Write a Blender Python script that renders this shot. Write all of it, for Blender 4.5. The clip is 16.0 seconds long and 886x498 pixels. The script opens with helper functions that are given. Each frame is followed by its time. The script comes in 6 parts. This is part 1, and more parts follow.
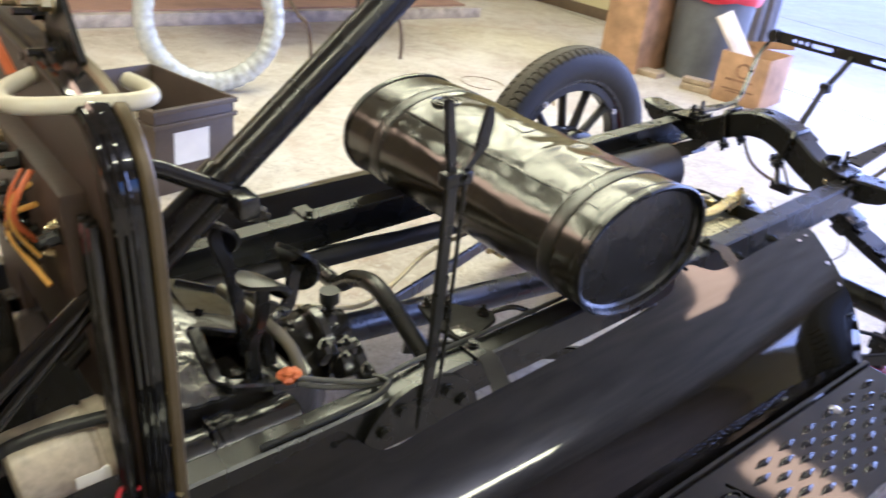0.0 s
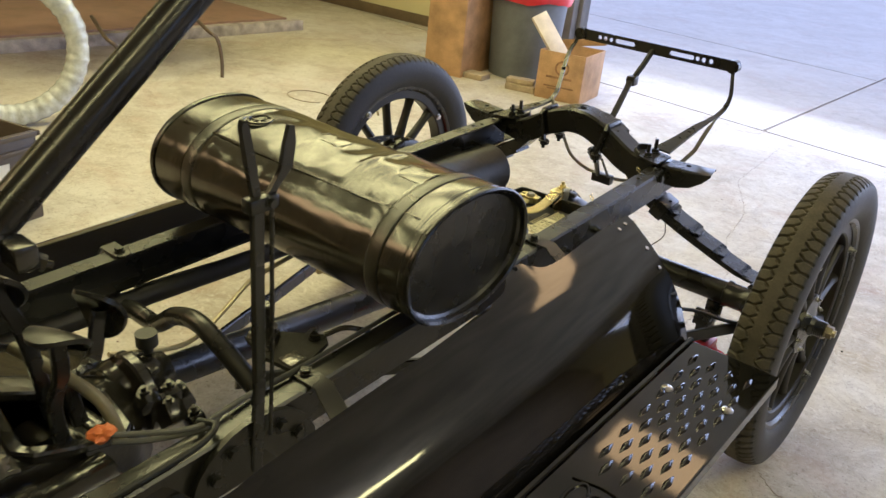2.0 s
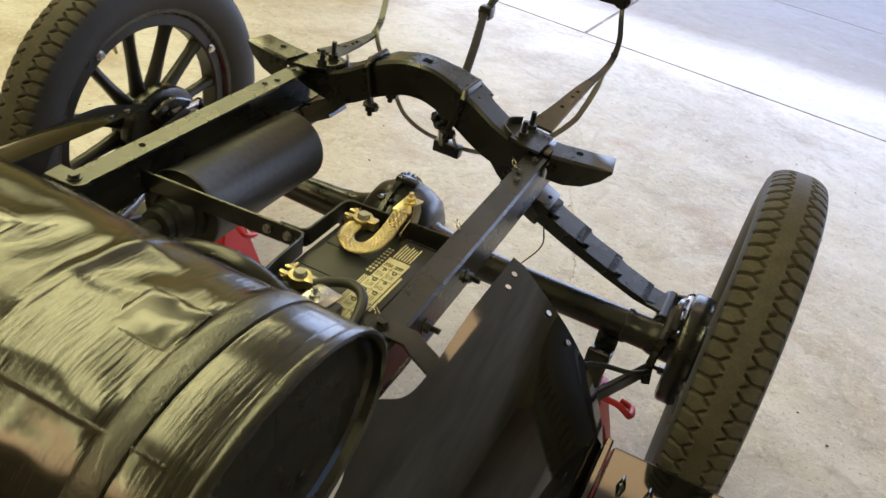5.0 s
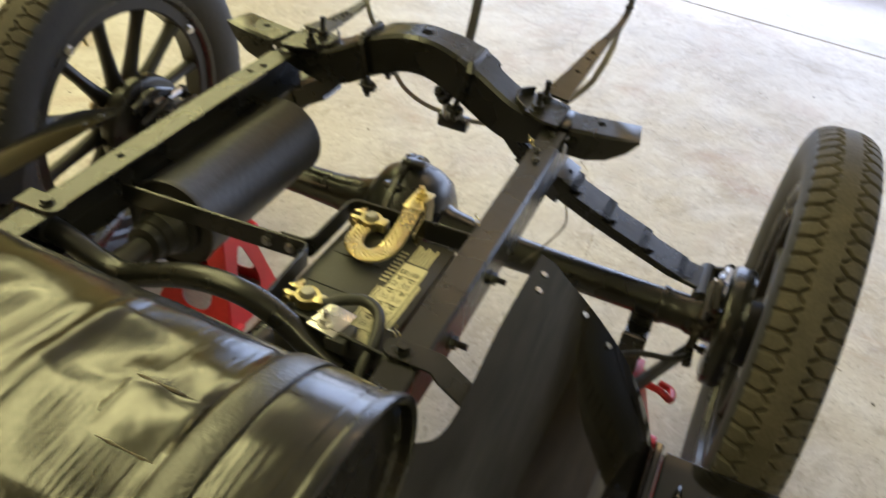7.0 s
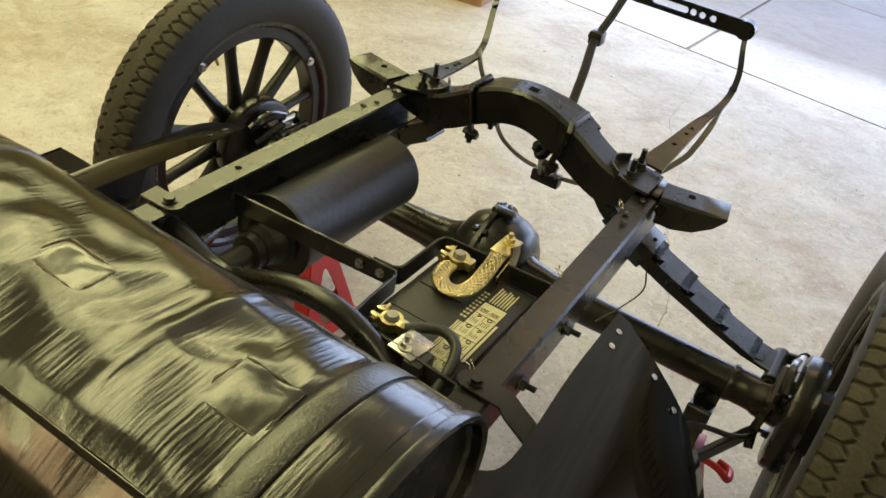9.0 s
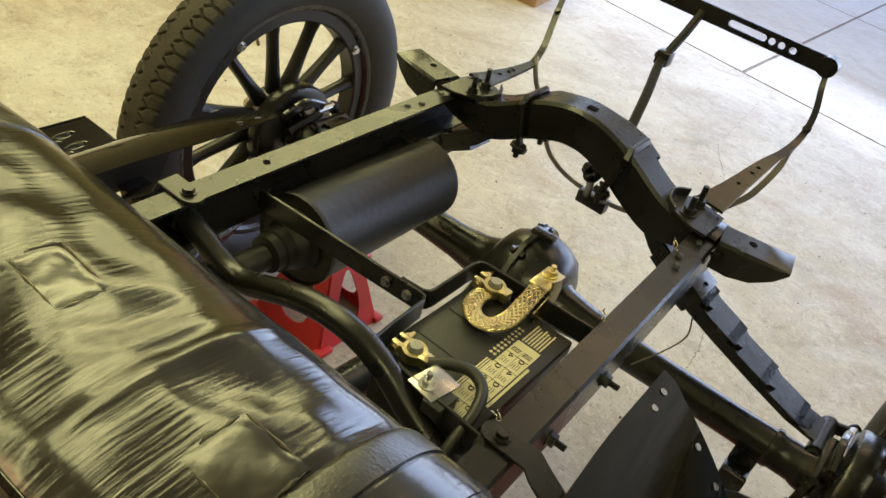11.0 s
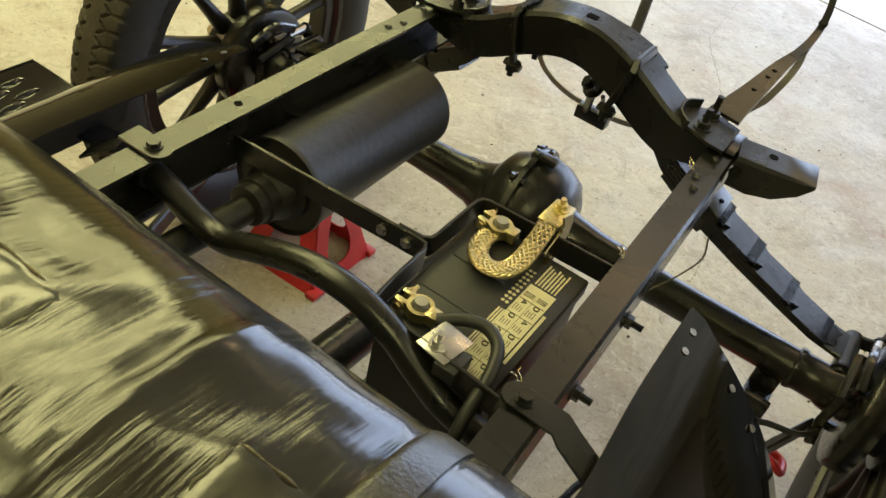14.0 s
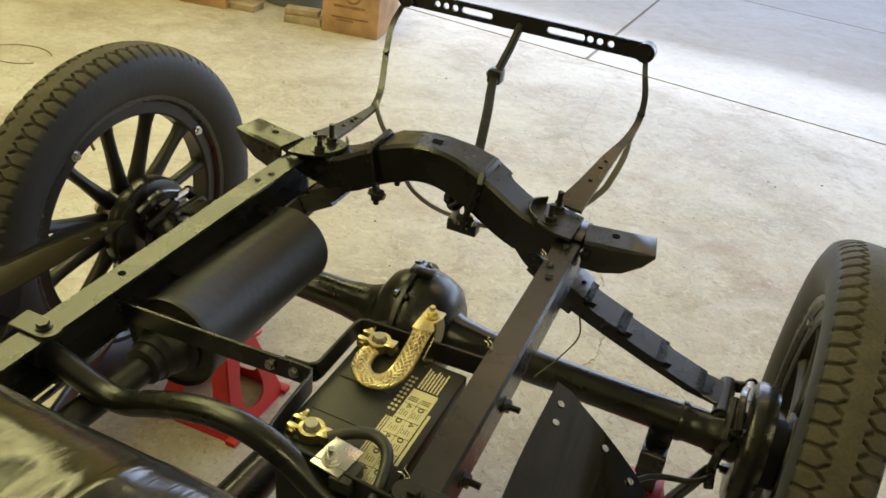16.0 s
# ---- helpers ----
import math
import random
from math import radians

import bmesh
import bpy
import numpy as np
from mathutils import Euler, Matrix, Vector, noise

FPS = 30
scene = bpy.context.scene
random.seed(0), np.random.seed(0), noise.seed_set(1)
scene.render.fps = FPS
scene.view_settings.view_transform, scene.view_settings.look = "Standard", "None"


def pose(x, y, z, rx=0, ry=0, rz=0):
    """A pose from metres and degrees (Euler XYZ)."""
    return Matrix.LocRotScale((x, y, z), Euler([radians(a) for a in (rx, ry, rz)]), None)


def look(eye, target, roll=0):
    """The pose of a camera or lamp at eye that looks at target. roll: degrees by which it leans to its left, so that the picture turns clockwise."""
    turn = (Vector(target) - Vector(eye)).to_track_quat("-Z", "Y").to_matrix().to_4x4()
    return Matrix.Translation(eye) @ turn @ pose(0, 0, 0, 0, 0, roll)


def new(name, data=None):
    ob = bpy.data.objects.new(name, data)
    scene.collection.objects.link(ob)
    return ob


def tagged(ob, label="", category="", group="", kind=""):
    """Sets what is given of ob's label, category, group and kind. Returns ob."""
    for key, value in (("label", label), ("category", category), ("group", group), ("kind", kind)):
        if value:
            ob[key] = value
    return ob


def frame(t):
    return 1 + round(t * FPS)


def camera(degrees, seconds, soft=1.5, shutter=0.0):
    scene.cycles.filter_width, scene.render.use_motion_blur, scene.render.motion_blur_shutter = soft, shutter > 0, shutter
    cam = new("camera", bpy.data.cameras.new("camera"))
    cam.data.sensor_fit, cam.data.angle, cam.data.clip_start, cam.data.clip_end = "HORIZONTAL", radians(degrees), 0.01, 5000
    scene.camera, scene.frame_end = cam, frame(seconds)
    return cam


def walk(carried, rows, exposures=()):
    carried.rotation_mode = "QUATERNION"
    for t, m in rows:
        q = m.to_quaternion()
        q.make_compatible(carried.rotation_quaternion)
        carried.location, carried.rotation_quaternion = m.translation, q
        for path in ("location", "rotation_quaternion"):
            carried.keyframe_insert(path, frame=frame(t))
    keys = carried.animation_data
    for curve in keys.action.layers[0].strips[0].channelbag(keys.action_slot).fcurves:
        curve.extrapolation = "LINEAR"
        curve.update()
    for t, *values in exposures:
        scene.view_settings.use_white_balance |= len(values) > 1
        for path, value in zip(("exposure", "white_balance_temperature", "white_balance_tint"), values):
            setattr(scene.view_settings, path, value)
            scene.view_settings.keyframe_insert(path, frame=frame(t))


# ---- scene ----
cam = camera(57.1, 16.0, shutter=0.5)
PATH = [
    (0, (1.099, -2.06, 1.307), (-0.247, -0.869, 0.43), 7.5),
    (0.5, (1.097, -2.04, 1.308), (-0.114, -0.693, 0.461), 7.5),
    (1, (1.101, -2.024, 1.306), (-0.022, -0.594, 0.474), 7.5),
    (1.5, (1.101, -2.025, 1.306), (0.01, -0.563, 0.486), 7.2),
    (2, (1.099, -1.995, 1.306), (-0.005, -0.542, 0.489), 6.4),
    (2.5, (1.102, -1.907, 1.297), (0.04, -0.415, 0.494), 6.7),
    (3, (0.991, -1.801, 1.29), (0.002, -0.288, 0.435), 7.1),
    (3.5, (0.882, -1.69, 1.292), (-0.036, -0.171, 0.37), 7.9),
    (4, (0.835, -1.591, 1.277), (-0.074, -0.121, 0.271), 9.1),
    (4.5, (0.699, -1.483, 1.291), (0.024, 0.095, 0.264), 13.0),
    (4.7, (0.654, -1.437, 1.272), (0.043, 0.177, 0.26), 13.6),
    (6.8, (0.54, -1.247, 1.261), (0.066, 0.312, 0.101), 9.5),
    (7, (0.532, -1.254, 1.266), (-0.008, 0.307, 0.138), 8.6),
    (7.5, (0.526, -1.27, 1.287), (-0.139, 0.291, 0.227), 7.3),
    (8, (0.528, -1.28, 1.287), (-0.193, 0.275, 0.256), 7.5),
    (8.5, (0.529, -1.29, 1.284), (-0.209, 0.255, 0.251), 9.4),
    (9, (0.538, -1.314, 1.28), (-0.201, 0.219, 0.23), 12.9),
    (9.5, (0.508, -1.266, 1.27), (-0.235, 0.264, 0.217), 16.1),
    (9.7, (0.487, -1.247, 1.257), (-0.255, 0.281, 0.201), 17.1),
    (11.8, (0.446, -1.223, 1.256), (-0.328, 0.257, 0.156), 18.2),
    (12, (0.439, -1.22, 1.247), (-0.325, 0.258, 0.137), 18.3),
    (12.5, (0.443, -1.207, 1.248), (-0.281, 0.282, 0.126), 18.4),
    (13, (0.429, -1.192, 1.25), (-0.227, 0.301, 0.093), 18.8),
    (13.5, (0.429, -1.177, 1.251), (-0.197, 0.296, 0.051), 17.8),
    (14, (0.388, -1.15, 1.23), (-0.243, 0.282, -0.015), 16.5),
    (14.5, (0.416, -1.133, 1.26), (-0.23, 0.431, 0.194), 10.9),
    (15, (0.471, -1.186, 1.304), (-0.231, 0.449, 0.389), 7.3),
    (15.5, (0.495, -1.196, 1.307), (-0.166, 0.439, 0.364), 7.3),
    (16, (0.491, -1.193, 1.3), (-0.116, 0.442, 0.32), 8.1),
]
EXPOSURES = [(0, 0.90, 4480, 40), (1.5, 0.40, 5150, 28), (4, 0.22, 5290, 22), (7, 0.28, 5360, 20), (8, 0.18, 5370, 19), (13, 0.18, 5470, 17), (14, 0.21, 5510, 15), (14.5, 0.31, 5510, 15), (15.2, 0.14, 5510, 15), (16, 0.11, 5550, 14)]
walk(cam, [(t, look(eye, target, roll)) for t, eye, target, roll in PATH], EXPOSURES)

# ---- world, sun, lamps ----
SUN_EL, SUN_AZ = 68.0, 0.0
world = bpy.data.worlds.new("sky")
scene.world = world
world.use_nodes = True
wn = world.node_tree.nodes
wl = world.node_tree.links
sky = wn.new("ShaderNodeTexSky")
sky.sky_type = "NISHITA"
sky.sun_disc = False
sky.sun_elevation = radians(SUN_EL)
sky.sun_rotation = radians(SUN_AZ)
wl.new(sky.outputs[0], wn["Background"].inputs[0])
wn["Background"].inputs[1].default_value = 0.15


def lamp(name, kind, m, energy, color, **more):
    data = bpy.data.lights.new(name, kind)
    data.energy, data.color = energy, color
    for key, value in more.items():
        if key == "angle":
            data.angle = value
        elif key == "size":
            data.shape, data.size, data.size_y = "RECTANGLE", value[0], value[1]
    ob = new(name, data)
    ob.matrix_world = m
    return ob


lamp("sun", "SUN", look((0.6, 9, 13), (0, 3.8, 0)), 2.0, (1.0, 0.95, 0.88), angle=radians(22))
# daylight through the big door at the back of the car
lamp("door_daylight", "AREA", look((0.8, 4.2, 1.5), (0.6, 0.0, 0.6)), 102.0, (0.93, 0.97, 1.0), size=(6.0, 2.4))
# unseen lamps under the ceiling, placed and sized from reflections in the black paint
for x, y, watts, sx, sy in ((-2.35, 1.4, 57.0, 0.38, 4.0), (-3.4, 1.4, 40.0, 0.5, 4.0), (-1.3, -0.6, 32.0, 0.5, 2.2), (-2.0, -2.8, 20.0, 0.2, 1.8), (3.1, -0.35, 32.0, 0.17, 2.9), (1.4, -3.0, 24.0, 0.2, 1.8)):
    lamp("unseen_ceiling_lamp", "AREA", look((x, y, 2.95), (x, y, 0)), watts, (1.0, 0.86, 0.29), size=(sx, sy))
# added upward lamp that brightens the unseen ceiling mirrored in the apron
lamp("unseen_ceiling_lamp", "AREA", look((3.1, -0.35, 2.60), (3.1, -0.35, 4)), 26.0, (1.0, 0.94, 0.76), size=(0.17, 2.9))
# unseen warmer lamps over the car's tail and far front corner, for orange reflections
for x, y, watts, sx, sy in ((0.35, 1.79, 8.5, 1.8, 0.36), (-3.2, -4.1, 42.0, 2.4, 1.2)):
    lamp("unseen_warm_lamp", "AREA", look((x, y, 2.97), (x, y, 0)), watts, (1.0, 0.62, 0.22), size=(sx, sy))

# ---- materials ----
def material(name, base, rough=0.5, metal=0.0, coat=0.0, vary=0.15, scale=12.0, bump=0.0, bump_scale=120.0,
             second=None, spots=0.0, spot_scale=5.0, rough_vary=0.1, spec=0.5, stretch=None):
    """A surface with two scales of colour change, uneven gloss and fine relief."""
    m = bpy.data.materials.new(name)
    m.use_nodes = True
    n, l = m.node_tree.nodes, m.node_tree.links
    b = n["Principled BSDF"]
    co = n.new("ShaderNodeTexCoord")
    big = n.new("ShaderNodeTexNoise")
    big.inputs["Scale"].default_value, big.inputs["Detail"].default_value = scale, 6.0
    l.new(co.outputs["Object"], big.inputs["Vector"])
    fine = n.new("ShaderNodeTexNoise")
    fine.inputs["Scale"].default_value, fine.inputs["Detail"].default_value = bump_scale, 4.0
    if stretch:
        mp = n.new("ShaderNodeMapping")
        mp.inputs["Scale"].default_value = stretch
        l.new(co.outputs["Object"], mp.inputs["Vector"])
        l.new(mp.outputs["Vector"], fine.inputs["Vector"])
    else:
        l.new(co.outputs["Object"], fine.inputs["Vector"])
    ramp = n.new("ShaderNodeValToRGB")
    ramp.color_ramp.elements[0].position, ramp.color_ramp.elements[1].position = 0.3, 0.7
    lo = [c * (1 - vary) for c in base]
    hi = list(second) if second else [min(1, c * (1 + vary)) for c in base]
    ramp.color_ramp.elements[0].color, ramp.color_ramp.elements[1].color = (*lo, 1), (*hi, 1)
    l.new(big.outputs["Fac"], ramp.inputs["Fac"])
    mix = n.new("ShaderNodeMix")
    mix.data_type, mix.blend_type = "RGBA", "OVERLAY"
    mix.inputs["Factor"].default_value = min(1.0, vary)
    l.new(ramp.outputs["Color"], mix.inputs["A"])
    l.new(fine.outputs["Fac"], mix.inputs["B"])
    out = mix.outputs["Result"]
    if spots:
        sp = n.new("ShaderNodeTexNoise")
        sp.inputs["Scale"].default_value, sp.inputs["Detail"].default_value = spot_scale, 8.0
        l.new(co.outputs["Object"], sp.inputs["Vector"])
        sr = n.new("ShaderNodeValToRGB")
        sr.color_ramp.elements[0].position, sr.color_ramp.elements[1].position = 0.56, 0.74
        l.new(sp.outputs["Fac"], sr.inputs["Fac"])
        m2 = n.new("ShaderNodeMix")
        m2.data_type = "RGBA"
        mul = n.new("ShaderNodeMath")
        mul.operation = "MULTIPLY"
        mul.inputs[1].default_value = spots
        l.new(sr.outputs["Color"], mul.inputs[0])
        l.new(mul.outputs[0], m2.inputs["Factor"])
        l.new(out, m2.inputs["A"])
        m2.inputs["B"].default_value = (base[0] * 0.35, base[1] * 0.33, base[2] * 0.3, 1)
        out = m2.outputs["Result"]
    l.new(out, b.inputs["Base Color"])
    mr = n.new("ShaderNodeMapRange")
    mr.inputs["To Min"].default_value, mr.inputs["To Max"].default_value = max(0.02, rough - rough_vary), min(1, rough + rough_vary)
    l.new(big.outputs["Fac"], mr.inputs["Value"])
    l.new(mr.outputs["Result"], b.inputs["Roughness"])
    b.inputs["Metallic"].default_value = metal
    b.inputs["Coat Weight"].default_value, b.inputs["Coat Roughness"].default_value = coat, 0.08
    b.inputs["Specular IOR Level"].default_value = spec
    if bump:
        bp = n.new("ShaderNodeBump")
        bp.inputs["Strength"].default_value, bp.inputs["Distance"].default_value = bump, 0.004
        l.new(fine.outputs["Fac"], bp.inputs["Height"])
        l.new(bp.outputs["Normal"], b.inputs["Normal"])
    return m


BLACK = material("black_chassis_paint", (0.012, 0.012, 0.0105), 0.28, bump=0.14, bump_scale=45, vary=0.3, rough_vary=0.09, spec=0.62)
GLOSS = material("black_gloss_paint", (0.0045, 0.0043, 0.0042), 0.05, coat=0.25, vary=0.2, bump=0.035, bump_scale=14, rough_vary=0.03)
TANKP = material("brushed_black_tank_paint", (0.014, 0.0125, 0.008), 0.18, coat=0.2, vary=0.35, bump=0.14, spec=0.75, bump_scale=9, scale=6, stretch=(26.0, 1.6, 1.6), rough_vary=0.06)
RUBBER = material("tyre_rubber", (0.022, 0.022, 0.023), 0.55, vary=0.25, bump=0.15, bump_scale=90)
STEEL = material("bare_steel", (0.55, 0.54, 0.52), 0.28, metal=1.0, bump=0.1)
BRASS = material("plated_brass", (0.63, 0.545, 0.28), 0.28, metal=1.0, bump=0.25, bump_scale=200)
GREASE = material("oily_black_iron", (0.016, 0.015, 0.013), 0.2, coat=0.5, bump=0.5, bump_scale=40, vary=0.5)
STRAPP = material("rough_strap_paint", (0.016, 0.0155, 0.011), 0.3, coat=0.15, bump=0.22, bump_scale=320, vary=0.4, spec=0.75)
GRIME = material("matt_oil_grime", (0.012, 0.011, 0.009), 0.6, bump=0.4, bump_scale=60, vary=0.5, rough_vary=0.25, spec=0.3)
# solder ridges; the pale colour holds the light their edges catch
SOLDER = material("lit_solder_edge", (0.13, 0.12, 0.085), 0.32, metal=0.7, bump=0.3, bump_scale=250)
PATCH = material("paint_over_solder", (0.018, 0.0165, 0.011), 0.2, coat=0.2, bump=0.2, bump_scale=45, vary=0.4, spec=0.8)
# base lightened so that wet glints on black paint are in the colour
CRINKLE = material("crinkled_paint_with_glint", (0.10, 0.095, 0.085), 0.2, metal=0.5, coat=0.8, bump=1.0, bump_scale=75, vary=0.5, spec=0.7)
RED = material("red_enamel", (0.55, 0.02, 0.02), 0.4, bump=0.05)
PLASTIC = material("black_plastic", (0.022, 0.023, 0.022), 0.45, bump=0.1, bump_scale=300)
CARD = material("brown_cardboard", (0.41, 0.25, 0.12), 0.8, bump=0.15, vary=0.3, scale=7, spots=0.25)
GREYP = material("grey_plastic", (0.13, 0.14, 0.15), 0.5, bump=0.05)
STONE = material("weathered_stone", (0.33, 0.26, 0.17), 0.75, bump=0.3, vary=0.35)


def concrete(name, base, pale, stain):
    """Power-trowelled slab: cloudy patches, pale scuffs, fine pitting and stains."""
    m = bpy.data.materials.new(name)
    m.use_nodes = True
    n, l = m.node_tree.nodes, m.node_tree.links
    b = n["Principled BSDF"]
    co = n.new("ShaderNodeTexCoord")

    def field(scale, detail, rough, lo, hi, warp=0.0):
        t = n.new("ShaderNodeTexNoise")
        t.inputs["Scale"].default_value, t.inputs["Detail"].default_value, t.inputs["Roughness"].default_value = scale, detail, rough
        t.inputs["Distortion"].default_value = warp
        l.new(co.outputs["Object"], t.inputs["Vector"])
        r = n.new("ShaderNodeMapRange")
        r.inputs["From Min"].default_value, r.inputs["From Max"].default_value = lo, hi
        l.new(t.outputs["Fac"], r.inputs["Value"])
        return r.outputs["Result"]

    def blend(fac, amount, a, colour):
        k = n.new("ShaderNodeMath")
        k.operation = "MULTIPLY"
        k.inputs[1].default_value = amount
        l.new(fac, k.inputs[0])
        x = n.new("ShaderNodeMix")
        x.data_type = "RGBA"
        l.new(k.outputs[0], x.inputs["Factor"])
        if isinstance(a, tuple):
            x.inputs["A"].default_value = (*a, 1)
        else:
            l.new(a, x.inputs["A"])
        x.inputs["B"].default_value = (*colour, 1)
        return x.outputs["Result"]
    c = blend(field(1.3, 6, 0.6, 0.35, 0.65, 0.6), 0.8, base, pale)
    c = blend(field(6.0, 10, 0.72, 0.48, 0.66, 1.0), 0.6, c, pale)
    c = blend(field(4.2, 10, 0.78, 0.52, 0.68, 1.4), 0.62, c, stain)
    c = blend(field(14.0, 9, 0.75, 0.55, 0.70, 1.6), 0.35, c, tuple(0.85 * q for q in stain))
    c = blend(field(21.0, 10, 0.8, 0.53, 0.61, 2.0), 0.65, c, tuple(min(1.0, 1.04 * q) for q in pale))
    c = blend(field(26.0, 9, 0.78, 0.55, 0.64, 1.5), 0.48, c, tuple(0.75 * q for q in stain))
    c = blend(field(2.1, 9, 0.7, 0.52, 0.68, 1.2), 0.38, c, (stain[0] * 1.35, stain[1] * 1.05, stain[2] * 0.95))
    c = blend(field(30.0, 6, 0.7, 0.56, 0.66, 0.5), 0.22, c, tuple(min(1.0, 1.08 * q) for q in pale))
    c = blend(field(38.0, 6, 0.7, 0.59, 0.68), 0.5, c, tuple(0.55 * q for q in stain))
    c = blend(field(120.0, 3, 0.55, 0.62, 0.70), 0.65, c, tuple(0.4 * q for q in stain))
    l.new(c, b.inputs["Base Color"])
    rr = n.new("ShaderNodeMapRange")
    rr.inputs["To Min"].default_value, rr.inputs["To Max"].default_value = 0.42, 0.75
    l.new(field(7.0, 9, 0.72, 0.3, 0.7, 0.8), rr.inputs["Value"])
    l.new(rr.outputs["Result"], b.inputs["Roughness"])
    bp = n.new("ShaderNodeBump")
    bp.inputs["Strength"].default_value, bp.inputs["Distance"].default_value = 0.25, 0.003
    l.new(field(60.0, 8, 0.7, 0.2, 0.8), bp.inputs["Height"])
    l.new(bp.outputs["Normal"], b.inputs["Normal"])
    return m


CONC = concrete("inside_concrete", (0.37, 0.325, 0.255), (0.60, 0.575, 0.52), (0.25, 0.20, 0.145))
APRON = concrete("outside_concrete", (0.41, 0.38, 0.33), (0.51, 0.485, 0.44), (0.30, 0.285, 0.25))
WALL = material("cream_painted_wall", (0.64, 0.58, 0.33), 0.6, vary=0.06, scale=3, bump=0.05)
# unseen walls made brown rather than cream, to darken reflections in the paint
SHADE = material("dark_unseen_wall", (0.30, 0.24, 0.16), 0.7, vary=0.25, scale=2, bump=0.1)
JOINT = material("joint_filler", (0.10, 0.09, 0.08), 0.9)
# black of the surface discs and slots that paint the shade inside holes
HOLE = material("hole_shade_black", (0.004, 0.004, 0.004), 0.95, spec=0.1)
OXIDE = material("red_oxide_steel", (0.27, 0.165, 0.125), 0.6, vary=0.25, scale=5, spots=0.4)
CREAM = material("cream_enamel", (0.72, 0.68, 0.52), 0.3, coat=0.2)
ORANGE = material("orange_plastic", (0.75, 0.20, 0.04), 0.4)
YELLOW = material("yellow_wire", (0.75, 0.42, 0.04), 0.4)
WRAP = material("clear_wrapping_film", (0.50, 0.53, 0.55), 0.2, coat=0.5, vary=0.25, scale=18, bump=0.5, bump_scale=50)
WHITE = material("white_paper", (0.78, 0.77, 0.72), 0.6, vary=0.05)
# brown-black panel, its brown raised for the warm light it reflects
FIREW = material("brown_black_firewall", (0.055, 0.036, 0.025), 0.5, bump=0.1)
BRONZE = material("bronze_edge_strip", (0.12, 0.09, 0.04), 0.4, metal=0.3)


# ---- mesh helpers ----
PIVOT = Vector((0.0, 0.035, 0.408))
TILT = Matrix.Translation(PIVOT) @ Matrix.Rotation(radians(4.0), 4, "X") @ Matrix.Translation((0, 0, -0.372))
BASES = {}


def thing(name, base, label, category, group="", kind="", tilt=True):
    """An Empty at a thing's base. base: in the car's own level frame (tilt) or in the room."""
    ob = new(name)
    ob.empty_display_size = 0.05
    ob.matrix_world = (TILT if tilt else Matrix()) @ Matrix.Translation(base)
    BASES[ob.name] = Vector(base)
    return tagged(ob, label, category, group, kind)


def part(name, bm, mat, parent, label="", smooth=35):
    """Links a bmesh, built in the same frame as the thing's base, as one mesh under a thing or a part."""
    base = BASES[parent.name]
    bmesh.ops.recalc_face_normals(bm, faces=bm.faces)
    bmesh.ops.translate(bm, verts=bm.verts, vec=-base)
    me = bpy.data.meshes.new(name)
    bm.to_mesh(me)
    bm.free()
    me.materials.append(mat)
    if smooth:
        for p in me.polygons:
            p.use_smooth = True
        me.set_sharp_from_angle(angle=radians(smooth))
    ob = new(name, me)
    ob.parent = parent
    BASES[ob.name] = base
    return tagged(ob, label)


def single(name, bm, mat, label, category="", group="", kind="structure", smooth=35):
    """One mesh that is a top-level object, in the room's frame."""
    bmesh.ops.recalc_face_normals(bm, faces=bm.faces)
    me = bpy.data.meshes.new(name)
    bm.to_mesh(me)
    bm.free()
    me.materials.append(mat)
    for p in me.polygons:
        p.use_smooth = True
    me.set_sharp_from_angle(angle=radians(smooth))
    ob = new(name, me)
    BASES[ob.name] = Vector((0, 0, 0))
    return tagged(ob, label, category, group, kind)


def B():
    return bmesh.new()


def box(bm, x0, x1, y0, y1, z0, z1, bevel=0.0, m=None):
    t = bmesh.new()
    bmesh.ops.create_cube(t, size=1)
    for v in t.verts:
        v.co = Vector(((x0 + x1) / 2 + v.co.x * (x1 - x0), (y0 + y1) / 2 + v.co.y * (y1 - y0), (z0 + z1) / 2 + v.co.z * (z1 - z0)))
    if bevel:
        bmesh.ops.bevel(t, geom=t.edges[:], offset=bevel, segments=2, affect="EDGES", profile=0.5)
    if m:
        bmesh.ops.transform(t, matrix=m, verts=t.verts)
    return join(bm, t)


def join(bm, t):
    me = bpy.data.meshes.new("tmp")
    t.to_mesh(me)
    t.free()
    bm.from_mesh(me)
    bpy.data.meshes.remove(me)
    return bm


def smooth_path(pts, k=6):
    """Catmull-Rom through the points."""
    P = [Vector(p) for p in pts]
    if len(P) < 3:
        return P
    P = [2 * P[0] - P[1]] + P + [2 * P[-1] - P[-2]]
    out = []
    for i in range(1, len(P) - 2):
        a, b, c, d = P[i - 1], P[i], P[i + 1], P[i + 2]
        for j in range(k):
            t = j / k
            out.append(0.5 * (2 * b + (c - a) * t + (2 * a - 5 * b + 4 * c - d) * t * t + (3 * b - a - 3 * c + d) * t ** 3))
    out.append(P[-2])
    return out


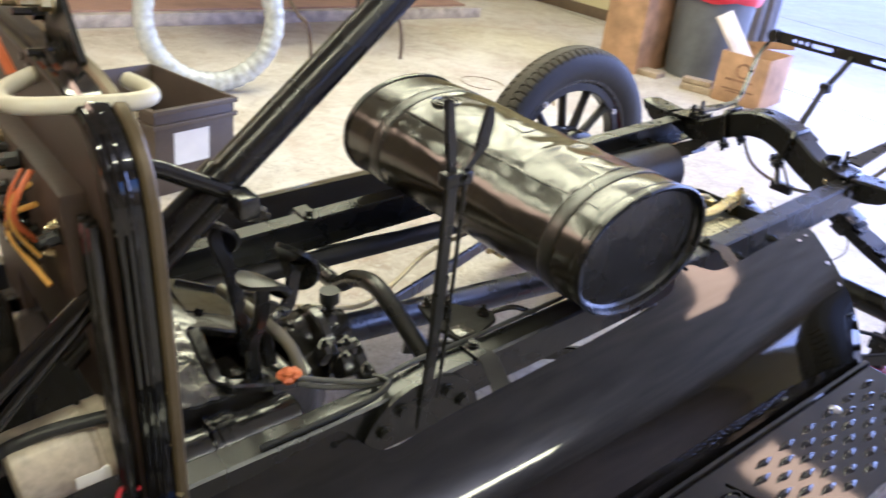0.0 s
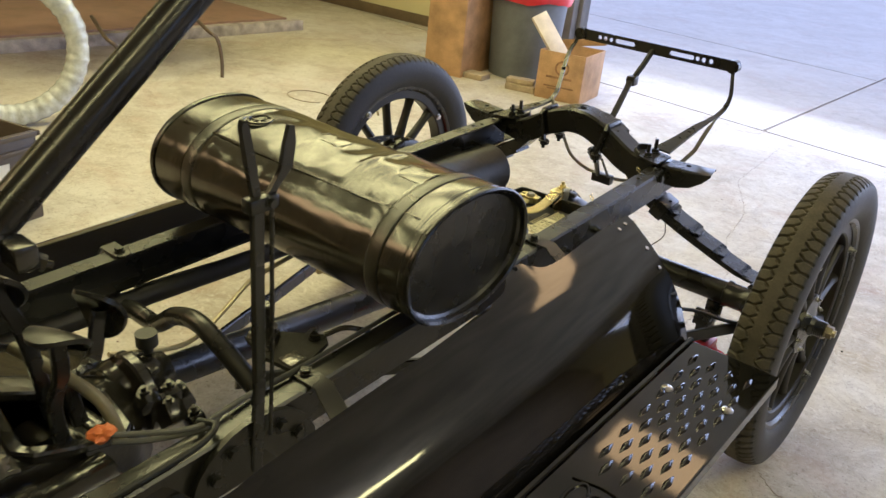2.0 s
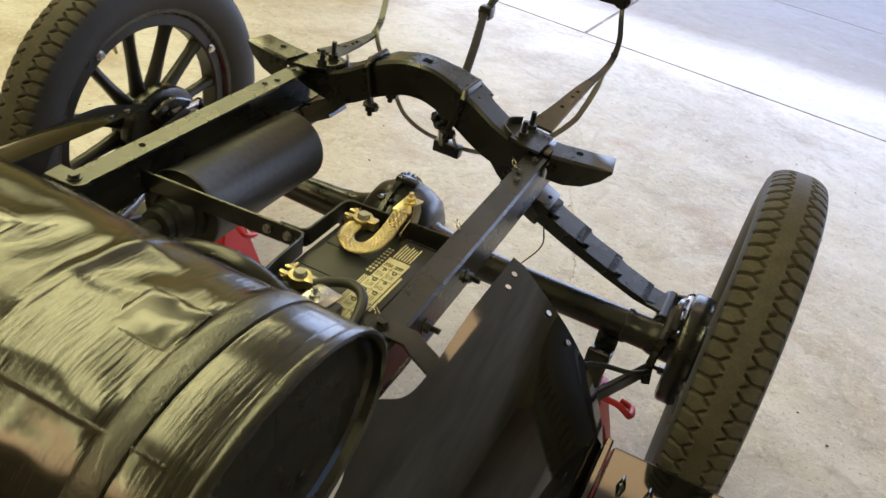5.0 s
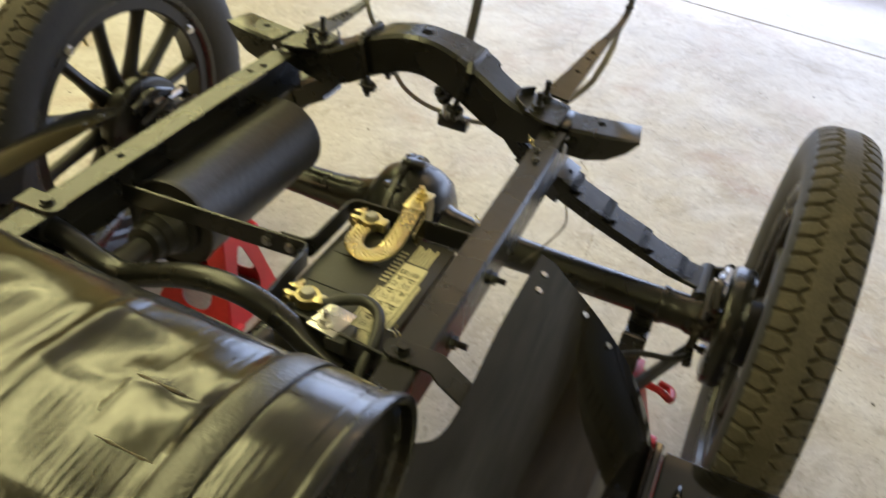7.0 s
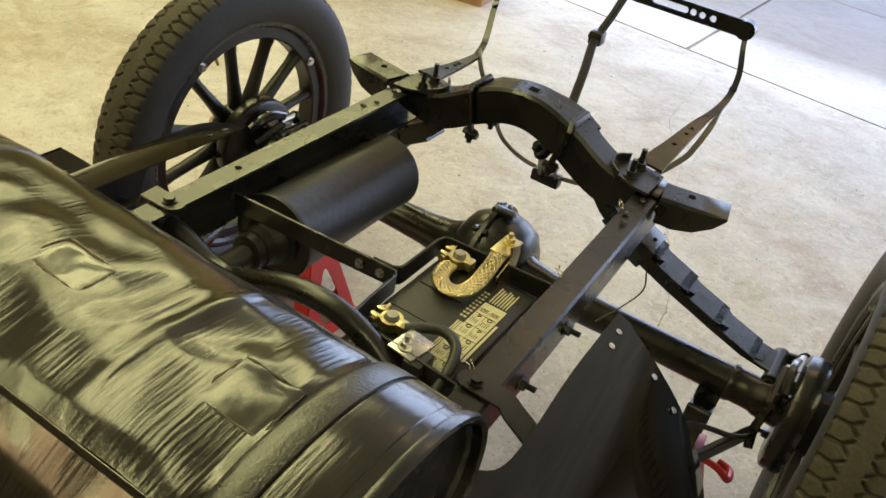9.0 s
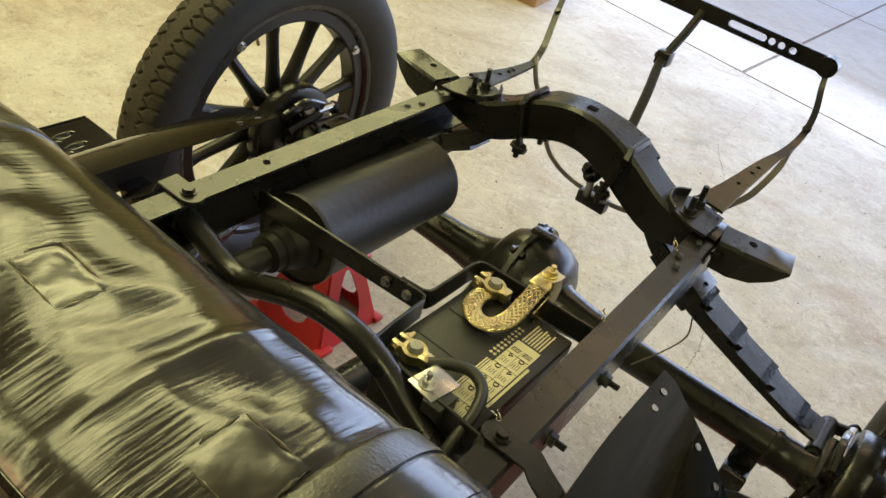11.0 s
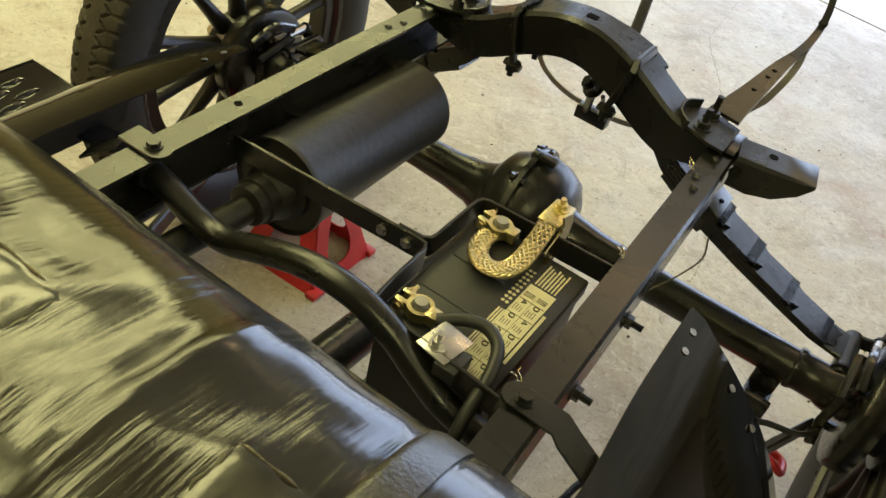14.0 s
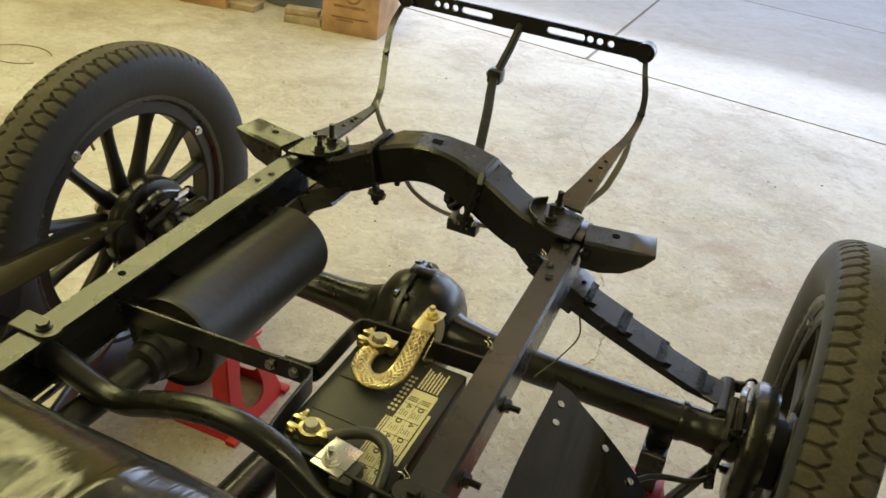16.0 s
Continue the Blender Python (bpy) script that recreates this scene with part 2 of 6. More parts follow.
def sweep(bm, pts, profile, up=(0, 0, 1), scales=None, closed=True, cap=True):
    """Carry a profile of (side, up) pairs along a path. A loose profile when closed is off."""
    P = [Vector(p) for p in pts]
    up = Vector(up)
    rings = []
    for i, p in enumerate(P):
        t = (P[min(i + 1, len(P) - 1)] - P[max(i - 1, 0)]).normalized()
        s = t.cross(up)
        s = s.normalized() if s.length > 1e-4 else t.orthogonal().normalized()
        u = s.cross(t)
        k = scales[i] if scales else 1.0
        k = k if isinstance(k, tuple) else (k, k)
        rings.append([bm.verts.new(p + s * a * k[0] + u * b * k[1]) for a, b in profile])
    n = len(profile)
    for r0, r1 in zip(rings, rings[1:]):
        for j in range(n if closed else n - 1):
            bm.faces.new((r0[j], r0[(j + 1) % n], r1[(j + 1) % n], r1[j]))
    if cap and closed:
        bm.faces.new(rings[0])
        bm.faces.new(rings[-1])
    return bm


def disc(r, n=14, ry=None):
    return [(r * math.cos(2 * math.pi * i / n), (ry or r) * math.sin(2 * math.pi * i / n)) for i in range(n)]


def tube(bm, pts, r, n=12, k=0, up=(0.13, 0.21, 1), radii=None):
    P = smooth_path(pts, k) if k else [Vector(p) for p in pts]
    sc = None
    if radii:
        sc = [radii[min(len(radii) - 1, round(i * (len(radii) - 1) / (len(P) - 1)))] for i in range(len(P))]
        r = 1.0
    return sweep(bm, P, disc(r, n), up, sc)


def bar(bm, pts, w, h, k=0, up=(0, 0, 1)):
    """A flat bar, w wide across and h thick along up."""
    P = smooth_path(pts, k) if k else pts
    c = min(w, h) * 0.22
    pr = [(-w / 2 + c, -h / 2), (w / 2 - c, -h / 2), (w / 2, -h / 2 + c), (w / 2, h / 2 - c), (w / 2 - c, h / 2), (-w / 2 + c, h / 2), (-w / 2, h / 2 - c), (-w / 2, -h / 2 + c)]
    return sweep(bm, P, pr, up)


def turn(bm, prof, centre, axis="X", n=48, m=None):
    """A body of revolution. prof: (radius, along) pairs, from end to end."""
    ax = {"X": Matrix.Rotation(radians(90), 4, "Y"), "Y": Matrix.Rotation(radians(-90), 4, "X"), "Z": Matrix()}[axis]
    M = Matrix.Translation(centre) @ (m or Matrix()) @ ax
    rings = []
    for r, h in prof:
        if r < 1e-5:
            rings.append([bm.verts.new(M @ Vector((0, 0, h)))])
        else:
            rings.append([bm.verts.new(M @ Vector((r * math.cos(2 * math.pi * i / n), r * math.sin(2 * math.pi * i / n), h))) for i in range(n)])
    for a, b in zip(rings, rings[1:]):
        for i in range(n):
            j = (i + 1) % n
            if len(a) == 1 and len(b) == 1:
                continue
            if len(a) == 1:
                bm.faces.new((a[0], b[i], b[j]))
            elif len(b) == 1:
                bm.faces.new((a[i], a[j], b[0]))
            else:
                bm.faces.new((a[i], a[j], b[j], b[i]))
    return bm


def cyl(bm, p0, p1, r, n=16, r2=None):
    return sweep(bm, [p0, p1], disc(r, n), (0.31, 0.17, 0.9), [1.0, (r2 or r) / r])


def bolt(bm, p, d=(0, 0, 1), r=0.008, h=0.007, stud=0.0):
    """A hexagon head on a washer, with a stud through it if wanted."""
    p, d = Vector(p), Vector(d).normalized()
    cyl(bm, p, p + d * 0.002, r * 1.35, 14)
    cyl(bm, p + d * 0.002, p + d * (0.002 + h), r, 6)
    if stud:
        cyl(bm, p + d * 0.002, p + d * (0.002 + h + stud), r * 0.5, 8)
    return bm


def plate(bm, outline, axis, at, thick):
    """A flat plate: outline of pairs in the plane across axis, from at to at + thick."""
    def co(a, b, c):
        return {"x": (c, a, b), "y": (a, c, b), "z": (a, b, c)}[axis]
    lo = [bm.verts.new(co(a, b, at)) for a, b in outline]
    hi = [bm.verts.new(co(a, b, at + thick)) for a, b in outline]
    n = len(outline)
    bm.faces.new(lo)
    bm.faces.new(hi)
    for i in range(n):
        bm.faces.new((lo[i], lo[(i + 1) % n], hi[(i + 1) % n], hi[i]))
    return bm


# ---- the garage ----
def slab(bm, x0, x1, y0, y1, z, n=1):
    box(bm, x0, x1, y0, y1, z - 0.14, z)
    return bm


def build_room():
    # the slab's edge runs a little askew to the car
    def edge(x):
        return 3.585 - 0.15 * (x + 0.555)

    def far_edge(x):
        return 6.75 - 0.16 * (x + 0.555)
    bm = B()
    plate(bm, [(-7.0, -6.0), (5.0, -6.0), (5.0, edge(5.0)), (-7.0, edge(-7.0))], "z", -0.14, 0.14)
    single("floor", bm, CONC, "worn beige concrete garage floor with cracks and stains", "floor")
    bm = B()
    g = 0.011
    for xa, xb in ((-60, -0.555 - g), (-0.555 + g, 60)):
        plate(bm, [(xa, edge(xa) + 2 * g), (xb, edge(xb) + 2 * g), (xb, far_edge(xb) - g), (xa, far_edge(xa) - g)], "z", -0.14, 0.14)
        plate(bm, [(xa, far_edge(xa) + g), (xb, far_edge(xb) + g), (xb, 90), (xa, 90)], "z", -0.14, 0.14)
    plate(bm, [(5.2, -90), (60, -90), (60, edge(60)), (5.2, edge(5.2))], "z", -0.14, 0.14)
    box(bm, -60, 5.2, -90, -6.2, -0.14, 0.0)
    plate(bm, [(-60, -6.2), (-7.2, -6.2), (-7.2, edge(-7.2)), (-60, edge(-60))], "z", -0.14, 0.14)
    single("ground", bm, APRON, "pale bright concrete slab running out of the garage door", "ground")
    bm = B()
    plate(bm, [(-7.0, edge(-7.0) - 0.006), (5.0, edge(5.0) - 0.006), (5.0, edge(5.0) + 0.03), (-7.0, edge(-7.0) + 0.03)], "z", -0.12, 0.112)
    plate(bm, [(-40, far_edge(-40) - 0.02), (40, far_edge(40) - 0.02), (40, far_edge(40) + 0.02), (-40, far_edge(-40) + 0.02)], "z", -0.12, 0.114)
    box(bm, -0.57, -0.54, 3.6, 40, -0.12, -0.006)
    single("slab_joint", bm, material("dusty_joint", (0.20, 0.17, 0.13), 0.9, vary=0.5, scale=9), "dusty brown joints between the concrete slabs", "joint")
    bm = B()
    box(bm, -7.0, -2.62, 4.3, 4.5, 0, 3.1)
    box(bm, -2.62, 4.2, 4.3, 4.5, 2.75, 3.1)
    box(bm, 4.2, 5.0, 4.3, 4.5, 0, 3.1)
    single("wall_rear", bm, WALL, "cream painted garage wall beside the open door", "wall")
    for nm, d in (("wall_front", (-7.2, 5.2, -6.2, -6.0, 0, 3.1)),):
        bm = B()
        box(bm, *d)
        single(nm, bm, SHADE, "plain brown unseen garage wall", "wall")
    bm = B()
    box(bm, -7.2, -7.0, -6.0, 4.5, 0, 3.1)
    single("wall_right", bm, WALL, "cream painted garage wall", "wall")
    # unseen near wall, opened so that the paint reflects a patch of sky
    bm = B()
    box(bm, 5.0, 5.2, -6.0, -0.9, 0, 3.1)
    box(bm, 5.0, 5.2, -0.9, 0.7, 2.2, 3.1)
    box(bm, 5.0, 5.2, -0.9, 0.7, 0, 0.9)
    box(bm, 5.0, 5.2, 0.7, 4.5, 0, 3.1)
    single("wall_left", bm, SHADE, "unseen brown garage wall with an opening to the sky", "wall")
    # unseen ceiling; its brown sets how bright the reflections in the paint are
    bm = B()
    box(bm, -7.2, 5.2, -6.2, 4.5, 3.1, 3.25)
    single("ceiling", bm, material("unseen_ceiling_brown", (0.50, 0.46, 0.335), 0.7, vary=0.25, scale=3, bump=0.1), "plain brown unseen garage ceiling", "ceiling")
    bm = B()
    box(bm, -7.0, -2.62, 4.285, 4.298, 0.0, 0.1, 0.003)
    single("baseboard", bm, material("brown_baseboard", (0.14, 0.10, 0.06), 0.6), "brown baseboard along the cream wall", "baseboard")
    bm = B()
    box(bm, -2.62, -2.53, 4.22, 4.5, 0, 2.75, 0.01)
    box(bm, -2.53, -2.49, 4.3, 4.36, 0, 2.75, 0.004)
    single("door_frame", bm, material("grey_jamb", (0.16, 0.15, 0.14), 0.5), "dark grey steel jamb of the open garage door", "door frame")


build_room()


def floor_cracks():
    """Fine wandering cracks, a hair above the slab."""
    ob = thing("floor_crack", (0.2, 0.9, 0.0005), "fine dark cracks wandering over the concrete floor", "crack", kind="stuff", tilt=False)
    rnd = random.Random(5)
    paths = [[(0.75, -0.09), (0.82, -0.14), (0.9, -0.156), (1.05, -0.14), (1.2, -0.2)],
             [(0.172, 1.137), (0.203, 1.076), (0.224, 0.955), (0.256, 0.87), (0.276, 0.77), (0.279, 0.68), (0.26, 0.6), (0.28, 0.45)],
             [(0.172, 1.137), (0.05, 1.45), (-0.006, 1.79), (-0.13, 2.1), (-0.232, 2.32), (-0.28, 2.75), (-0.326, 3.27)]]
    bm = B()
    for P in paths:
        pts = smooth_path([(x, y, 0.0008) for x, y in P], 14)
        pts = [p + Vector((rnd.uniform(-0.006, 0.006), rnd.uniform(-0.006, 0.006), 0)) for p in pts]
        sweep(bm, pts, [(-0.5, -0.0004), (0.5, -0.0004), (0.5, 0.0004), (-0.5, 0.0004)], scales=[(rnd.uniform(0.0003, 0.0013), 1) for _ in pts])
    part("crack", bm, material("crack_dirt", (0.24, 0.20, 0.16), 0.9), ob)
    bm = B()
    for k in range(150):
        x, y = rnd.uniform(-1.6, 1.8), rnd.uniform(-1.2, 2.8)
        q = rnd.uniform(0.001, 0.0032)
        box(bm, -q, q, -q * 0.7, q * 0.7, 0.0, q, 0, Matrix.Translation((x, y, 0.0004)) @ Matrix.Rotation(rnd.uniform(0, 6), 4, "Z"))
    part("grit", bm, JOINT, ob)
    bm = B()
    P = [(-2.68 + 0.14 * math.cos(a) * 1.1, 1.43 + 0.125 * math.sin(a), 0.002) for a in [0.7 + 5.2 * i / 40 for i in range(41)]]
    ob = thing("wire_ring", (-2.68, 1.43, 0), "open ring of thin dark wire lying on the floor", "wire", tilt=False)
    tube(bm, P, 0.0025, 6)
    part("wire", bm, material("rusty_wire", (0.2, 0.15, 0.1), 0.7), ob)


floor_cracks()


def cardboard_box(name, x, y, w, d, h, rz, label, open_top=False, print_bars=False):
    ob = thing(name, (x, y, 0), label, "cardboard box", tilt=False)
    t = 0.006
    for nm, q in (("side_panel", (-w / 2, w / 2, -d / 2, -d / 2 + t)), ("side_panel", (-w / 2, w / 2, d / 2 - t, d / 2)),
                  ("end_panel", (-w / 2, -w / 2 + t, -d / 2 + t, d / 2 - t)), ("end_panel", (w / 2 - t, w / 2, -d / 2 + t, d / 2 - t))):
        bm = B()
        box(bm, x + q[0], x + q[1], y + q[2], y + q[3], 0.0, h, 0.001)
        part(nm, bm, CARD, ob)
    bm = B()
    box(bm, x - w / 2 + t, x + w / 2 - t, y - d / 2 + t, y + d / 2 - t, 0.0, t)
    part("base_panel", bm, CARD, ob)
    if not open_top:
        bm = B()
        box(bm, x - w / 2 + t, x + w / 2 - t, y - d / 2 + t, y + d / 2 - t, h - t, h - 0.001)
        part("lid", bm, CARD, ob)
    else:
        bm = B()
        bar(bm, [(x - w / 2 + t, y + d / 2 - 0.004, h - 0.002), (x + w / 2 - t, y + d / 2 - 0.004, h + 0.06)], 0.004, 0.05, up=(0, 0, 1))
        part("flap", bm, CARD, ob)
        bm = B()
        M = Matrix.Translation((x + w / 2 + 0.0, y, h)) @ Matrix.Rotation(radians(38), 4, "Y")
        box(bm, -0.002, 0.002, -d / 2 + t, d / 2 - t, -0.09, 0.0, 0, M)
        part("flap", bm, CARD, ob)
    if print_bars:
        PR = material("brown_carton_print", (0.22, 0.12, 0.055), 0.75, vary=0.4, scale=30)
        yf = y - d / 2
        for x0, x1, z0, z1 in ((-0.10, 0.09, 0.15, 0.165), (-0.11, 0.11, 0.09, 0.10), (-0.08, 0.02, 0.075, 0.083)):
            bm = B()
            box(bm, x + x0, x + x1, yf - 0.0012, yf - 0.0002, z0, z1)
            part("print_bar", bm, PR, ob)
        bm = B()
        turn(bm, [(0.052, 0), (0.052, 0.001), (0.038, 0.001), (0.038, 0)], (x + 0.01, yf - 0.0002, 0.225), "Y", 28, Matrix.Rotation(math.pi, 4, "X"))
        part("print_ring", bm, PR, ob)
    ob.rotation_euler = (0, 0, radians(rz))
    return ob


cardboard_box("cardboard_box", -2.79, 3.12, 0.31, 0.70, 1.5, 11, "tall plain brown cardboard carton standing by the wall")
cardboard_box("cardboard_box", -1.83, 3.115, 0.335, 0.415, 0.33, 11, "small open printed brown cardboard carton on the floor", True, True)


# loose stone pieces on the floor, built as plain blocks
def timber(x, y, z, dims, rot, label):
    ob = thing("stone_piece", (x, y, z), label, "timber", "timber offcuts", tilt=False)
    bm = B()
    M = Matrix.Translation((x, y, z)) @ Euler([radians(a) for a in rot]).to_matrix().to_4x4()
    box(bm, -dims[0] / 2, dims[0] / 2, -dims[1] / 2, dims[1] / 2, 0, dims[2], 0.003, M)
    part("block", bm, STONE, ob)


timber(-2.10, 2.93, 0.0, (0.22, 0.10, 0.045), (0, 0, 14), "short weathered stone piece lying on the floor")
timber(-2.12, 2.94, 0.047, (0.2, 0.09, 0.035), (0, 0, 20), "short weathered stone piece on another piece")
timber(-2.55, 2.92, 0.0, (0.24, 0.14, 0.04), (0, 0, 10), "flat stone piece beside the cartons")


def timber_in_box():
    ob = thing("white_board", (-1.9, 3.1, 0.1), "pale board leaning out of the open carton", "board", tilt=False)
    bm = B()
    M = Matrix.Translation((-1.80, 3.06, 0.18)) @ Matrix.Rotation(radians(11), 4, "Z") @ Matrix.Rotation(radians(-40), 4, "Y")
    box(bm, -0.06, 0.06, -0.014, 0.014, -0.02, 0.46, 0.003, M @ Matrix.Rotation(radians(50), 4, "Z"))
    part("board", bm, material("pale_board", (0.70, 0.62, 0.52), 0.6), ob)


timber_in_box()


def trash_can():
    c = (-2.42, 3.38, 0)
    ob = thing("trash_can", c, "grey round plastic trash can with a red bag inside", "trash can", tilt=False)
    bm = B()
    turn(bm, [(0, 0.012), (0.235, 0.012), (0.24, 0.0), (0.248, 0.004), (0.252, 0.03), (0.258, 0.05), (0.285, 0.60), (0.292, 0.605), (0.292, 0.64), (0.305, 0.645), (0.305, 0.69), (0.288, 0.69), (0.245, 0.04), (0, 0.04)], c, "Z", 56)
    part("body", bm, GREYP, ob)
    bm = B()
    turn(bm, [(0, 0.62), (0.2, 0.68), (0.275, 0.66), (0.315, 0.70), (0.322, 0.62), (0.308, 0.57)], c, "Z", 48)
    for v in bm.verts:
        v.co += Vector(noise.noise_vector(v.co * 9)) * 0.018
    part("red_bag", bm, RED, ob, "crumpled red plastic bag")


trash_can()


def background():
    ob = thing("steel_platform", (-5.2, 0, 0), "low rusty red oxide steel platform by the wall", "platform", tilt=False)
    bm = B()
    box(bm, -6.9, -4.52, -3.6, 2.8, 0.03, 0.10, 0.004)
    part("deck", bm, OXIDE, ob)
    bm = B()
    box(bm, -4.52, -4.44, -3.6, 2.92, 0.0, 0.085, 0.004)
    part("edge_beam", bm, material("rusty_beam", (0.40, 0.36, 0.34), 0.7, vary=0.3, spots=0.8, spot_scale=7), ob, "rust-stained pale steel edge beam")
    ob = thing("wrapped_tyre", (-2.96, -0.25, 0), "spare tyre wrapped in clear plastic film", "tyre", tilt=False)
    c = Vector((-2.95, -0.27, 0.385))
    ax = Vector((0.96, -0.27, 0.05)).normalized()
    u = ax.cross(Vector((0, 0, 1))).normalized()
    w = u.cross(ax)
    bm = B()
    n, m = 180, 18
    rings = []
    rnd = random.Random(3)
    for i in range(n):
        a = 2 * math.pi * i / n
        d = u * math.cos(a) + w * math.sin(a)
        fold = 0.0025 * math.sin(i * 2 * math.pi / 4.5) + rnd.uniform(-0.0015, 0.0015)
        ring = []
        for j in range(m):
            b = 2 * math.pi * j / m
            rr = 0.053 + fold + 0.003 * noise.noise(Vector((a * 9, b * 2, 0.5)))
            ring.append(bm.verts.new(c + d * (0.33 + rr * math.cos(b)) + ax * rr * math.sin(b)))
        rings.append(ring)
    for i in range(n):
        a, b = rings[i], rings[(i + 1) % n]
        for j in range(m):
            bm.faces.new((a[j], a[(j + 1) % m], b[(j + 1) % m], b[j]))
    part("film_wrap", bm, WRAP, ob)
    bm = B()
    sweep(bm, [c + (u * math.cos(a) + w * math.sin(a)) * 0.33 for a in [2 * math.pi * i / 60 for i in range(61)]], disc(0.047, 12), ax, cap=False)
    part("tyre", bm, RUBBER, ob)
    ob = thing("plastic_crate", (-2.03, -0.91, 0), "brown-black plastic stacking crate with a white paper label", "crate", tilt=False)
    M = Matrix.Translation((-2.03, -0.92, 0)) @ Matrix.Rotation(radians(14), 4, "Z")
    CR = material("brown_black_plastic", (0.085, 0.066, 0.052), 0.5)
    h, t, a, b = 0.34, 0.005, 0.27, 0.18
    for nm, q in (("side_wall", (-a, a, -b, -b + t)), ("side_wall", (-a, a, b - t, b)), ("end_wall", (-a, -a + t, -b + t, b - t)), ("end_wall", (a - t, a, -b + t, b - t))):
        bm = B()
        box(bm, q[0], q[1], q[2], q[3], 0.0, h, 0.001, M)
        part(nm, bm, CR, ob)
    bm = B()
    box(bm, -a + t, a - t, -b + t, b - t, 0.0, t, 0, M)
    part("base", bm, CR, ob)
    for zz in (h - 0.02, h - 0.075):
        for q in ((-a - 0.012, a + 0.012, -b - 0.012, -b), (-a - 0.012, a + 0.012, b, b + 0.012), (-a - 0.012, -a, -b, b), (a, a + 0.012, -b, b)):
            bm = B()
            box(bm, *q, zz, zz + 0.018, 0.002, M)
            part("rim_rib", bm, CR, ob)
    bm = B()
    box(bm, a + 0.0005, a + 0.002, -0.10, 0.06, 0.11, 0.24, 0, M)
    part("paper_label", bm, WHITE, ob, "blank white paper label")
    ob = thing("folding_table", (-3.9, 1.35, 0), "folding table with thin bent grey steel legs", "table", tilt=False)
    LEG = material("brown_tube_steel", (0.10, 0.07, 0.05), 0.4)
    for x, y in ((-3.325, 1.245), (-3.325, 0.55)):
        bm = B()
        tube(bm, [(x, y, 0.0), (x, y, 0.10), (x - 0.015, y - 0.02, 0.24), (x - 0.08, y - 0.05, 0.29), (x - 0.5, y + 0.1, 0.33)], 0.012, 10, 5)
        part("bent_leg", bm, LEG, ob)
    bm = B()
    tube(bm, [(-4.12, 1.4, 0.0), (-4.12, 1.4, 0.70)], 0.012, 10)
    part("leg", bm, LEG, ob)
    bm = B()
    box(bm, -4.25, -3.45, 0.2, 1.7, 0.70, 0.73, 0.006)
    part("table_top", bm, LEG, ob)
    bm = B()
    tube(bm, [(-3.85, 1.30, 0.32), (-3.85, 1.30, 0.70)], 0.012, 10)
    part("leg", bm, LEG, ob)


background()


# ---- the car: frame ----
RAIL_Z = 0.642
RX = 0.290
AX = 0.363
AY = -0.02


def rail(s, y):
    """Outer top edge of a side rail: the near one splays and dips a little towards the front."""
    f = min(1.0, max(0.0, -y / 1.6))
    if s > 0:
        return RX + 0.022 * f ** 0.8, RAIL_Z - 0.026 * f ** 0.8
    return -RX, RAIL_Z - 0.010 * f


